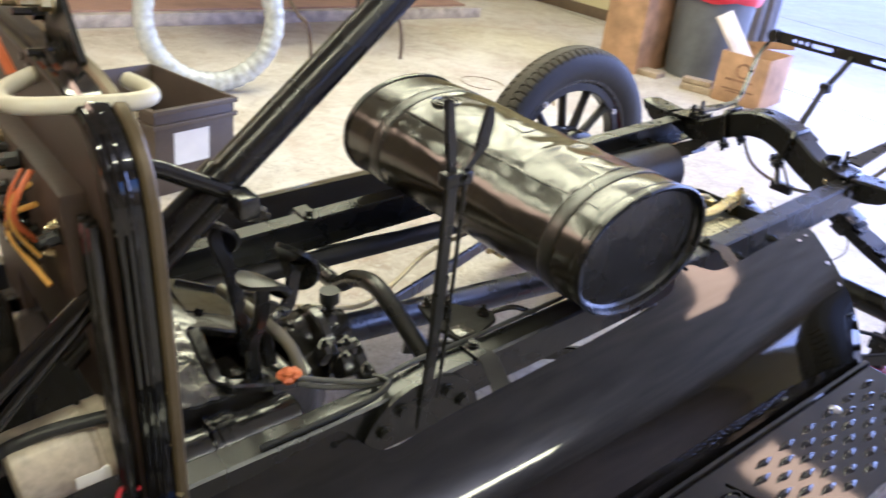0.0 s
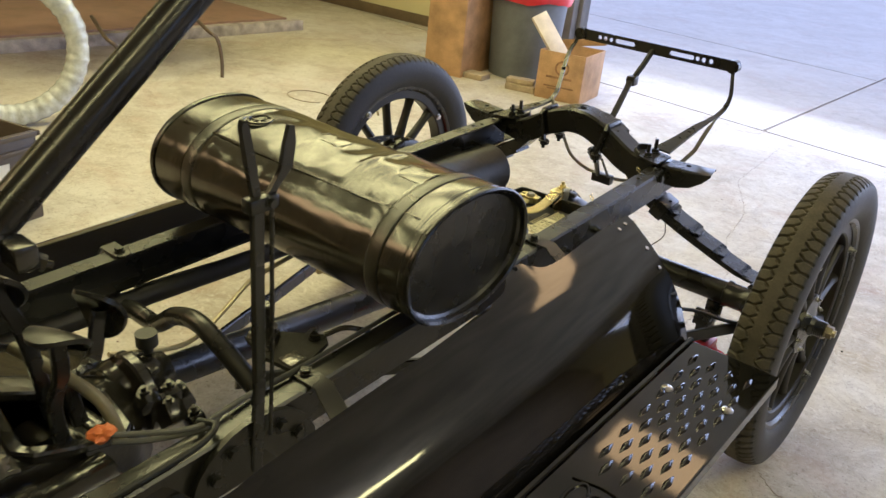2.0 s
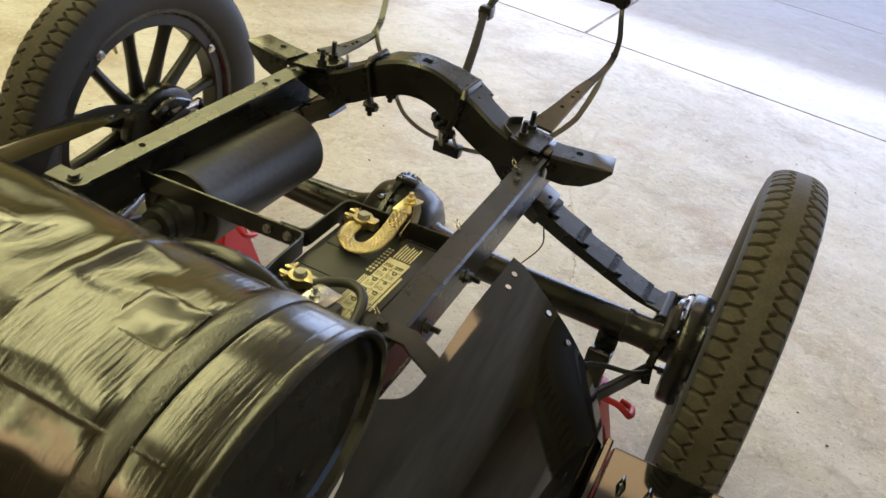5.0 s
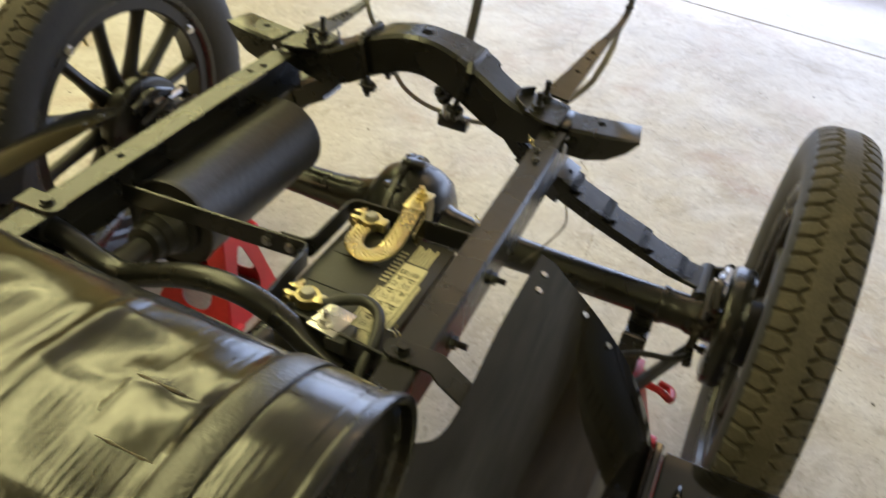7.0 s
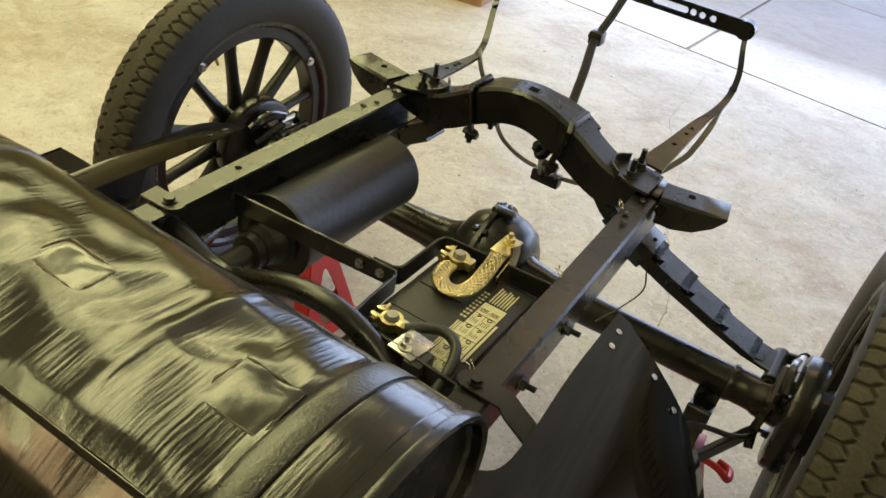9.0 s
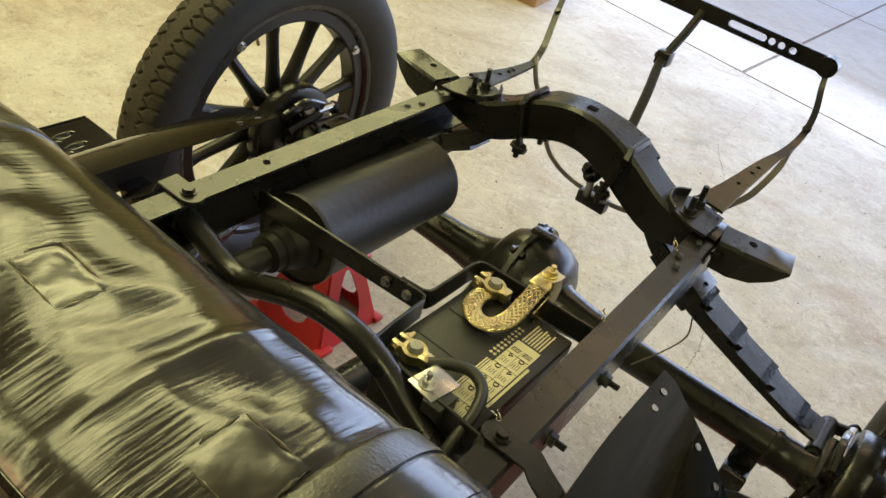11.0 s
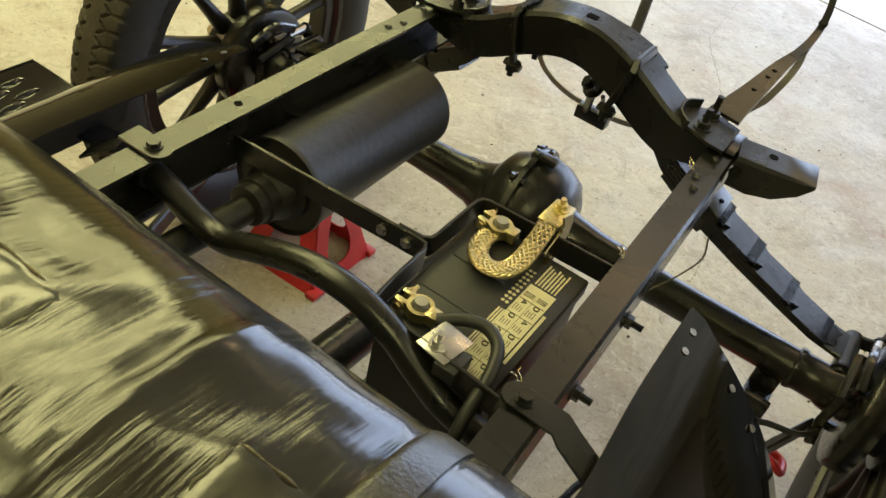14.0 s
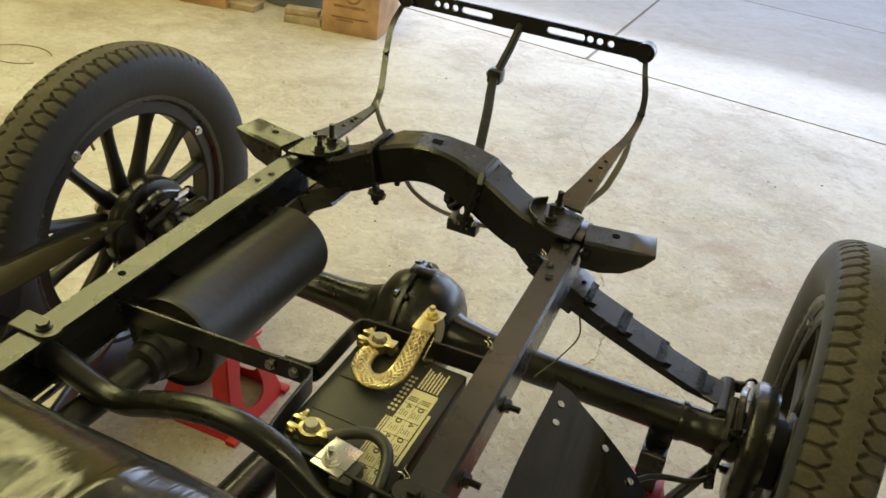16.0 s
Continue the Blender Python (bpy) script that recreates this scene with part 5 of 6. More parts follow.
def running_board(s, label):
    ob = thing("running_board", (s * 0.69, -1.5, 0.40), label, "running board", "running boards")
    bm = B()
    pr = [(-0.092, 0.0), (0.092, 0.0), (0.096, -0.003), (0.097, -0.024), (0.093, -0.024), (0.092, -0.006), (-0.092, -0.006), (-0.092, -0.02), (-0.095, -0.02), (-0.095, -0.003)]
    pts = [(s * 0.692, -3.0, 0.438), (s * 0.692, -0.425, 0.438)]
    sweep(bm, pts, pr)
    board = part("board", bm, GLOSS, ob)
    bm = B()
    box(bm, min(s * 0.60, s * 0.784), max(s * 0.60, s * 0.784), -0.425, -0.4215, 0.416, 0.438, 0.001)
    part("end_lip", bm, GLOSS, board)
    # dark arm added to fill the black gap below the far apron
    if s < 0:
        bm = B()
        bar(bm, [(-0.29, -0.49, 0.525), (-0.40, -0.485, 0.49), (-0.55, -0.475, 0.432), (-0.76, -0.47, 0.425)], 0.05, 0.008, 3, up=(0, 0, 1))
        part("added_dark_arm", bm, UNDER, ob)
    bm = B()
    tube(bm, [(s * 0.786, -0.424, 0.4375), (s * 0.786, -3.0, 0.4375)], 0.0028, 8)
    part("outer_bead", bm, GLOSS, board)
    for y0, count in ((-0.4925, 12), (-1.17, 16)):
        for r in range(count):
            for c in range(4 if r % 2 == 0 else 3):
                y = y0 - 0.0383 * r
                x = 0.628 + 0.04 * c + (0.021 if r % 2 else 0.0) + 0.001 * r
                if min((x - 0.628) ** 2 + (y + 0.619) ** 2, (x - 0.753) ** 2 + (y + 0.613) ** 2) < 0.012 ** 2:
                    continue
                st = new("tread_stud", STUD)
                st.parent = board
                st.location = Vector((s * x, y, 0.438)) - BASES[ob.name]
    # scrolled emblem stamped between the treads, as plain ridges
    bm = B()
    for k in range(3):
        a0 = k * 1.1
        pts = [(s * (0.66 + 0.028 * k) + 0.018 * math.cos(a0 + t), -1.03 + 0.055 * math.sin(a0 + t * 0.9) - 0.01 * k, 0.4395) for t in [i * 0.42 for i in range(14)]]
        bar(bm, pts, 0.006, 0.005)
    bar(bm, [(s * 0.63, -0.975, 0.4395), (s * 0.69, -0.963, 0.4395), (s * 0.755, -0.978, 0.4395)], 0.005, 0.005, 5)
    bar(bm, [(s * 0.63, -1.09, 0.4395), (s * 0.70, -1.105, 0.4395), (s * 0.755, -1.09, 0.4395)], 0.005, 0.005, 5)
    part("stamped_emblem", bm, GLOSS, board)
    for x, y in ((0.634, -0.624), (0.752, -0.606)):
        bm = B()
        turn(bm, [(0, 0.006), (0.006, 0.0055), (0.011, 0.003), (0.0125, 0.0)], (s * x, y, 0.438), "Z", 16)
        part("carriage_bolt", bm, STEEL, board, "bright carriage bolt head")


running_board(1, "black stamped steel running board with raised diamond tread")
running_board(-1, "black stamped steel running board beyond the far wheel")


# ---- battery and its carrier ----
def battery_carrier():
    ob = thing("battery_carrier", (0.05, -0.47, 0.57), "bent black steel strap carrier across the frame holding a battery", "battery carrier")
    zc = 0.597

    def strap(pts, name):
        bm = B()
        bar(bm, pts, 0.0045, 0.034)
        return part(name, bm, BLACK, ob)
    a = strap([(-0.248, -0.486, zc), (-0.1, -0.478, zc), (0.045, -0.468, zc), (0.055, -0.469, zc), (0.060, -0.477, zc), (0.063, -0.54, zc), (0.066, -0.576, zc), (0.070, -0.586, zc), (0.080, -0.591, zc), (0.25, -0.604, zc)], "front_strap")
    strap([(0.012, -0.4655, zc), (0.046, -0.4625, zc), (0.054, -0.456, zc), (0.056, -0.447, zc), (0.056, -0.356, zc), (0.059, -0.345, zc), (0.068, -0.340, zc), (0.25, -0.330, zc)], "rear_strap")
    for x, y in ((0.030, -0.4715), (-0.006, -0.474)):
        bm = B()
        bolt(bm, (x, y, zc), (0, -1, 0), r=0.006, h=0.004)
        part("strap_bolt", bm, STEEL, a)
    bm = B()
    box(bm, 0.055, 0.25, -0.60, -0.34, 0.418, 0.424, 0.001)
    part("tray", bm, BLACK, ob)


battery_carrier()


def wire_tie(x, y, z, turn_by):
    """A twist of thin brassy wire left through the rail's edge."""
    ob = thing("wire_tie", (x, y, z), "short twist of brassy tie wire on the frame rail", "wire", "tie wires on the rail")
    for k in (0, 1):
        bm = B()
        pts = []
        for i in range(9):
            a = turn_by + i * 0.9 + k * math.pi
            pts.append((x + 0.0022 * math.cos(a) - 0.0012 * i, y + 0.0022 * math.sin(a) + 0.0011 * i * (1 if k else -0.6), z + 0.0016 * i))
        tube(bm, pts, 0.0009, 6, 2)
        part("strand", bm, BRASS, ob)


for x, y, z, a in ((0.2515, -0.092, 0.6425, 0.3), (0.256, -0.335, 0.6375, 1.4), (0.257, -0.588, 0.631, 2.2)):
    wire_tie(x, y, z, a)


def battery():
    ob = thing("battery", (0.155, -0.47, 0.424), "black car battery with a yellowed printed label on top", "battery")
    x0, x1, y0, y1 = 0.070, 0.234, -0.588, -0.352
    bm = B()
    box(bm, x0 + 0.004, x1 - 0.004, y0 + 0.004, y1 - 0.004, 0.424, 0.57, 0.004)
    part("case", bm, PLASTIC, ob)
    bm = B()
    box(bm, x0, x1, y0, y1, 0.566, 0.592, 0.004)
    lid = part("lid", bm, PLASTIC, ob)
    for y in (-0.51, -0.44):
        bm = B()
        box(bm, x0 + 0.012, x0 + 0.085, y - 0.0012, y + 0.0012, 0.592, 0.5932)
        part("lid_seam", bm, PLASTIC, lid)
    LAB = material("yellowed_label", (0.62, 0.58, 0.36), 0.45, vary=0.08)
    z = 0.5925
    bm = B()
    box(bm, 0.181, 0.2175, -0.588, -0.414, z, z + 0.0008)
    label = part("printed_label", bm, LAB, ob, "yellowed label with fine dark print")
    INK = material("black_print", (0.03, 0.03, 0.025), 0.6)
    rnd = random.Random(4)

    def ink(name, x0, x1, y0, y1, mat=INK, h=0.0013):
        bm = B()
        box(bm, x0, x1, y0, y1, z + 0.0007, z + h)
        part(name, bm, mat, label)
    for k in range(5):
        ink("rule", 0.182, 0.2165, -0.5615 + 0.0295 * k, -0.561 + 0.0295 * k)
    ink("rule", 0.1990, 0.1994, -0.588, -0.432)
    for row in range(6):
        for col in range(2):
            xa, ya = 0.1825 + 0.0175 * col, -0.587 + 0.0295 * row
            if row == 5:
                for k in range(3):
                    ink("print_line", xa + 0.001, xa + 0.014, ya + 0.003 + 0.0032 * k, ya + 0.0041 + 0.0032 * k)
                continue
            for k in range(4):
                ink("print_line", xa + 0.0015 + 0.0032 * k, xa + 0.0022 + 0.0032 * k, ya + 0.003, ya + rnd.uniform(0.010, 0.015))
            bm = B()
            turn(bm, [(0.0040, 0), (0.0040, 0.001), (0.0028, 0.001), (0.0028, 0)], (xa + 0.008, ya + 0.0215, z + 0.0009), "Z", 18 if (row + col) % 2 else 3)
            part("warning_symbol", bm, INK, label)
    # white print on the black lid
    for k in range(9):
        for j in range(2):
            bm = B()
            cyl(bm, (0.169 + 0.006 * j, -0.462 + 0.0085 * k, z), (0.169 + 0.006 * j, -0.462 + 0.0085 * k, z + 0.0006), 0.0024, 10)
            part("white_dot", bm, LAB, label)
    for k in range(7):
        bm = B()
        box(bm, 0.184 + 0.0046 * k, 0.1862 + 0.0046 * k, -0.410, -0.367 - 0.003 * (k % 3), z, z + 0.0007)
        part("white_line", bm, LAB, label)
    for k in range(3):
        bm = B()
        box(bm, 0.1715 + 0.0035 * k, 0.1735 + 0.0035 * k, -0.585, -0.475, z, z + 0.0007)
        part("white_line", bm, LAB, label)
    bm = B()
    box(bm, 0.2195, 0.2235, -0.545, -0.45, z, z + 0.0007)
    part("white_line", bm, LAB, label)
    # posts with clamps
    for x, y in ((0.103, -0.368), (0.111, -0.556)):
        bm = B()
        turn(bm, [(0.0105, 0.0), (0.0095, 0.024), (0.008, 0.027), (0.0, 0.027)], (x, y, 0.592), "Z", 20)
        post = part("terminal_post", bm, material("lead_grey", (0.35, 0.34, 0.30), 0.5, metal=0.8), ob)
        bm = B()
        turn(bm, [(0.011, 0.006), (0.0165, 0.006), (0.0165, 0.02), (0.011, 0.02), (0.011, 0.006)], (x, y, 0.592), "Z", 24)
        box(bm, x - 0.03, x - 0.012, y - 0.011, y - 0.004, 0.598, 0.612, 0.0015)
        box(bm, x - 0.03, x - 0.012, y + 0.004, y + 0.011, 0.598, 0.612, 0.0015)
        box(bm, x + 0.010, x + 0.026, y - 0.009, y + 0.009, 0.597, 0.613, 0.002)
        part("clamp", bm, BRASS, post, "gold-plated battery clamp")
        bm = B()
        bolt(bm, (x - 0.022, y + 0.011, 0.605), (0, 1, 0), r=0.0055, h=0.006, stud=0.008)
        part("clamp_bolt", bm, BRASS, post)
        bm = B()
        bolt(bm, (x - 0.022, y - 0.011, 0.605), (0, -1, 0), r=0.0055, h=0.004)
        part("clamp_bolt", bm, BRASS, post)


battery()


def braided_strap():
    ob = thing("braided_ground_strap", (0.126, -0.364, 0.600), "thick braided brass ground strap curled on the battery", "battery cable")
    pts = smooth_path([(0.099, -0.386, 0.604), (0.099, -0.405, 0.603), (0.106, -0.425, 0.603), (0.122, -0.438, 0.604), (0.139, -0.438, 0.605), (0.151, -0.428, 0.607), (0.156, -0.41, 0.609), (0.156, -0.386, 0.612), (0.154, -0.356, 0.618), (0.151, -0.328, 0.622), (0.150, -0.312, 0.622)], 8)
    # the braid: strands that cross over and under along a flat band
    for fam in (1, -1):
        for k in range(9):
            bm = B()
            line = []
            for i, p in enumerate(pts):
                t = (pts[min(i + 1, len(pts) - 1)] - pts[max(i - 1, 0)]).normalized()
                side = t.cross(Vector((0, 0, 1))).normalized()
                ph = fam * i * 0.22 + k * 2 * math.pi / 9
                line.append(p + side * 0.0118 * math.cos(ph) + Vector((0, 0, 1)) * (0.0026 * math.sin(ph) + fam * 0.0006 * math.sin(4 * ph)))
            tube(bm, line, 0.0022, 6)
            part("strand", bm, BRASS, ob)
    bm = B()
    box(bm, 0.136, 0.166, -0.336, -0.282, 0.6235, 0.6265, 0.001)
    pl = part("end_plate", bm, BRASS, ob)
    bm = B()
    bar(bm, [(0.167, -0.314, 0.635), (0.171, -0.317, 0.625), (0.172, -0.324, 0.605), (0.174, -0.368, 0.595)], 0.03, 0.003, up=(1, 0, 0.2))
    part("bent_tab", bm, BRASS, pl)
    bm = B()
    bolt(bm, (0.150, -0.299, 0.6265), r=0.0085, h=0.007, stud=0.008)
    part("end_bolt", bm, BRASS, pl)


braided_strap()


def starter_cable():
    ob = thing("battery_cable", (0.16, -0.57, 0.6), "black rubber battery cable with a bright lug plate", "battery cable")
    bm = B()
    tube(bm, [(0.135, -0.558, 0.607), (0.158, -0.541, 0.612), (0.185, -0.533, 0.614), (0.209, -0.546, 0.612), (0.222, -0.580, 0.606), (0.226, -0.625, 0.59), (0.23, -0.66, 0.56), (0.23, -0.70, 0.53)], 0.0078, 14, 6)
    part("cable", bm, PLASTIC, ob)
    bm = B()
    m = Matrix.Translation((0.163, -0.583, 0.6125)) @ Matrix.Rotation(radians(-8), 4, "Z")
    box(bm, -0.021, 0.021, -0.0245, 0.0245, -0.0015, 0.0015, 0.0007, m)
    lug = part("lug_plate", bm, STEEL, ob, "bright zinc plate")
    bm = B()
    bolt(bm, (0.160, -0.592, 0.614), r=0.0085, h=0.008, stud=0.010)
    part("lug_bolt", bm, STEEL, lug)
    bm = B()
    box(bm, 0.168, 0.196, -0.612, -0.575, 0.590, 0.611, 0.003)
    part("lug_block", bm, PLASTIC, ob)


starter_cable()


# ---- jack stands ----
def jack_stand(x, y, h, b, label, rz):
    ob = thing("jack_stand", (x, y, 0), label, "jack stand", "red jack stands under the axle", tilt=False)
    c = Vector((x, y, 0))
    R = Matrix.Rotation(radians(rz), 4, "Z")
    neck = 0.72 * h
    # four flaring sheet walls, each pierced by a rounded triangular hole
    for k in range(4):
        M = Matrix.Translation(c) @ R @ Matrix.Rotation(radians(90 * k), 4, "Z")

        def P(u, v, dn=0.0):
            half = b + (0.030 - b) * v
            return M @ Vector((u * half, -half - dn, v * neck))
        n = 48
        hole, rim = [], []
        for i in range(n):
            a = 2 * math.pi * i / n
            v = 0.40 + 0.27 * math.sin(a)
            wide = 0.60 - 0.28 * (v - 0.13) / 0.54
            q = math.cos(a)
            hole.append((math.copysign(abs(q) ** 0.8, q) * wide, v))
            # the same direction carried out to the wall's edge
            du, dv = math.cos(a), 0.55 * math.sin(a)
            f = min(1.0 / abs(du) if abs(du) > 1e-6 else 9e9, ((1.0 - 0.40) / dv if dv > 0 else -0.40 / dv) if abs(dv) > 1e-6 else 9e9)
            rim.append((du * f, 0.40 + dv * f))
        bm = B()
        grid = [[bm.verts.new(P(u, v, d)) for u, v in ring] for d in (0.0, 0.003) for ring in (hole, rim)]
        for i in range(n):
            j = (i + 1) % n
            for p, q in ((0, 1), (2, 3), (0, 2), (1, 3)):
                bm.faces.new((grid[p][i], grid[p][j], grid[q][j], grid[q][i]))
        part("leg_panel", bm, RED, ob)
        bm = B()
        box(bm, -b - 0.012, -b + 0.035, -b - 0.014, -b + 0.012, 0.0, 0.014, 0.003, M)
        part("foot", bm, RED, ob)
    bm = B()
    box(bm, -0.034, 0.034, -0.034, 0.034, neck - 0.012, neck + 0.012, 0.004, Matrix.Translation(c) @ R)
    part("neck", bm, RED, ob)
    bm = B()
    box(bm, x - 0.019, x + 0.019, y - 0.019, y + 0.019, h * 0.3, h - 0.02, 0.003)
    part("ratchet_post", bm, BLACK, ob)
    bm = B()
    for s in (1, -1):
        box(bm, x - 0.022, x + 0.022, y + s * 0.037 - 0.007, y + s * 0.037 + 0.007, h - 0.02, h + 0.012, 0.003)
    box(bm, x - 0.022, x + 0.022, y - 0.044, y + 0.044, h - 0.034, h - 0.018, 0.003)
    part("saddle", bm, BLACK, ob)
    bm = B()
    A = Matrix.Translation(c) @ R
    tube(bm, [A @ Vector(p) for p in ((0.03, -0.02, h * 0.72), (0.07, -0.03, h * 0.73), (0.095, -0.03, h * 0.69), (0.095, 0.01, h * 0.66), (0.07, 0.02, h * 0.66))], 0.007, 8, 4)
    part("handle", bm, RED, ob)


jack_stand(-0.447, 0.004, 0.352, 0.103, "red sheet steel jack stand under the far half of the axle", 2)
jack_stand(0.500, -0.02, 0.352, 0.100, "red sheet steel jack stand beside the near rear wheel", 2)


# ---- gearbox, pedals, lever ----
def gearbox():
    ob = thing("gearbox", (0.02, -1.6, 0.42), "oily black gearbox with an open inspection hatch", "gearbox")
    # cover that falls towards the tail, with a sloping side that holds the hatch
    keys = [(-2.05, 0.700, 0.645, 0.195), (-1.76, 0.700, 0.645, 0.195), (-1.65, 0.682, 0.632, 0.190), (-1.58, 0.650, 0.608, 0.178), (-1.48, 0.598, 0.560, 0.140), (-1.43, 0.572, 0.530, 0.085)]

    def section(y):
        for k0, k1 in zip(keys, keys[1:]):
            if y <= k1[0] + 1e-6:
                f = (y - k0[0]) / (k1[0] - k0[0])
                return [k0[i] + (k1[i] - k0[i]) * f for i in (1, 2, 3)]
        return keys[-1][1:]
    ys = [-2.05, -1.95, -1.88, -1.82] + [-1.80 + 0.0125 * i for i in range(29)] + [-1.43]
    bm = B()
    wet = B()
    rings = []
    for y in ys:
        zt, zl, hw = section(y)
        ring = [(hw, 0.46), (hw, 0.5 * (zl + 0.46)), (hw + 0.002, zl - 0.012)]
        ring += [(hw + (0.05 - hw) * i / 12, zl + (zt - zl) * (i / 12) ** 0.85) for i in range(13)]
        ring += [(0.0, zt + 0.002), (-0.06, zt), (-0.10, zt - 0.006), (-hw, zl - 0.01), (-hw, 0.46)]
        rings.append([(x, y, z) for x, z in ring])
    vs = [[bm.verts.new(c) for c in r] for r in rings]
    for i in range(len(rings) - 1):
        for j in range(len(rings[0]) - 1):
            cx = (rings[i][j][0] + rings[i][j + 1][0]) / 2
            cy = (ys[i] + ys[i + 1]) / 2
            if 0.075 < cx < 0.172 - 0.25 * max(0, cy + 1.6) and -1.652 < cy < -1.505 and rings[i][j][2] > 0.54:
                continue
            bm.faces.new((vs[i][j], vs[i + 1][j], vs[i + 1][j + 1], vs[i][j + 1]))
    for i in range(len(rings) - 1):
        bm.faces.new((vs[i][-1], vs[i + 1][-1], vs[i + 1][0], vs[i][0]))
    bm.faces.new(list(reversed(vs[-1])))
    bm.faces.new(vs[0])
    bmesh.ops.recalc_face_normals(bm, faces=bm.faces)
    bmesh.ops.solidify(bm, geom=bm.faces[:], thickness=0.003)
    part("housing", bm, GREASE, ob)
    # crinkled oil-wet skin on the bell ahead of the hatch, lightened for its glints
    rows = []
    for y in [-1.80 + 0.005 * i for i in range(27)]:
        zt, zl, hw = section(y)
        rows.append([])
        for i in range(31):
            f = i / 30
            x = hw + 0.002 + (0.0 - hw) * f
            fz = min(1.0, f * hw / (hw - 0.05))
            q = Vector((x, y, zl + (zt - zl) * fz ** 0.85 + 0.004))
            q.z += 0.0035 * noise.noise(q * 42) + 0.002 * noise.noise(q * 110)
            rows[-1].append(wet.verts.new(q))
    for r0, r1 in zip(rows, rows[1:]):
        for i in range(30):
            wet.faces.new((r0[i], r1[i], r1[i + 1], r0[i + 1]))
    bmesh.ops.recalc_face_normals(wet, faces=wet.faces)
    bmesh.ops.solidify(wet, geom=wet.faces[:], thickness=0.003)
    part("bell_skin", wet, CRINKLE, ob, "crinkled oil-wet paint on the bell, lightened as glints")
    bm = B()
    for x, y in ((0.05, -1.74), (0.11, -1.735), (0.16, -1.74)):
        zt, zl, hw = section(y)
        box(bm, x - 0.022, x + 0.022, y - 0.018, y + 0.018, zl - 0.01, zt + 0.008 - 0.2 * x, 0.006)
    part("casting_lug", bm, CRINKLE, ob)
    # raised rim of the open hatch, drums inside
    bm = B()
    P = []
    for x, y in ((0.072, -1.655), (0.11, -1.66), (0.165, -1.663), (0.178, -1.65), (0.178, -1.60), (0.155, -1.515), (0.14, -1.50), (0.078, -1.50), (0.068, -1.51), (0.066, -1.645), (0.072, -1.655)):
        zt, zl, hw = section(y)
        f = min(1, max(0, (hw - x) / (hw - 0.05)))
        P.append(Vector((x, y, zl + (zt - zl) * f ** 0.85 + 0.003)))
    bar(bm, P, 0.022, 0.016)
    hatch = part("hatch_rim", bm, GREASE, ob)
    for x, y, r in ((0.10, -1.615, 0.022), (0.14, -1.58, 0.02), (0.12, -1.545, 0.02), (0.15, -1.625, 0.016)):
        bm = B()
        cyl(bm, (x - 0.03, y, 0.592), (x + 0.025, y + 0.006, 0.590), r, 16)
        part("pedal_drum", bm, GREASE, hatch)
    # cover plate on the flat of the top, with its bright edge
    bm = B()
    for y0, y1 in ((-1.64, -1.46),):
        za, zb = section(y0)[0], section(y1)[0]
        bar(bm, [(-0.045, y0, za + 0.003), (-0.035, y1, zb + 0.005)], 0.12, 0.004)
        bar(bm, [(-0.085, y0 + 0.02, za + 0.002), (-0.078, y1, zb + 0.008)], 0.006, 0.008)
        for t in (0.1, 0.5, 0.9):
            bolt(bm, (0.015, y0 + (y1 - y0) * t, za + (zb - za) * t + 0.005), (0, 0.4, 1), r=0.006, h=0.004)
    part("top_cover", bm, GREASE, ob)
    bm = B()
    turn(bm, [(0, -0.012), (0.068, -0.012), (0.072, -0.008), (0.072, 0.006), (0.066, 0.01), (0, 0.01)], (0.04, -1.425, 0.55), "Y", 32)
    part("tail_flange", bm, GREASE, ob)
    for k in range(8):
        a = radians(45 * k + 10)
        bm = B()
        bolt(bm, (0.04 + 0.06 * math.cos(a), -1.415, 0.55 + 0.06 * math.sin(a)), (0, 1, 0), r=0.008, h=0.008, stud=0.008)
        part("flange_bolt", bm, GREASE, ob)
    # universal joint ball and tail
    bm = B()
    turn(bm, [(0, -0.06), (0.05, -0.06), (0.056, -0.045), (0.056, -0.03), (0.04, -0.025), (0.046, 0.0), (0.04, 0.03), (0.034, 0.05), (0, 0.05)], (0.012, -1.40, 0.545), "Y", 28)
    part("universal_joint", bm, GREASE, ob)
    for k in range(6):
        a = radians(60 * k)
        bm = B()
        bolt(bm, (0.012 + 0.05 * math.cos(a), -1.43, 0.545 + 0.05 * math.sin(a)), (0, 1, 0), r=0.007, h=0.006, stud=0.006)
        part("joint_bolt", bm, GREASE, ob)
    bm = B()
    cyl(bm, (0.008, -1.375, 0.59), (0.008, -1.375, 0.605), 0.009, 12)
    cyl(bm, (0.008, -1.375, 0.605), (0.008, -1.375, 0.628), 0.0185, 20)
    part("grease_cup", bm, PLASTIC, ob)
    for x, y, z, q in ((0.09, -1.39, 0.55, 0.02), (0.12, -1.41, 0.54, 0.024), (0.14, -1.38, 0.52, 0.02), (0.07, -1.36, 0.52, 0.022), (0.10, -1.44, 0.57, 0.02)):
        bm = B()
        box(bm, -q, q, -q * 0.7, q * 0.7, -q * 0.8, q * 0.8, 0.006, Matrix.Translation((x, y, z)) @ Matrix.Rotation(y * 9, 4, "X") @ Matrix.Rotation(x * 20, 4, "Y"))
        bolt(bm, (x, y, z + q * 0.8), (0.2, -0.2, 1), r=0.009, h=0.008, stud=0.008)
        part("linkage", bm, GREASE, ob)


gearbox()


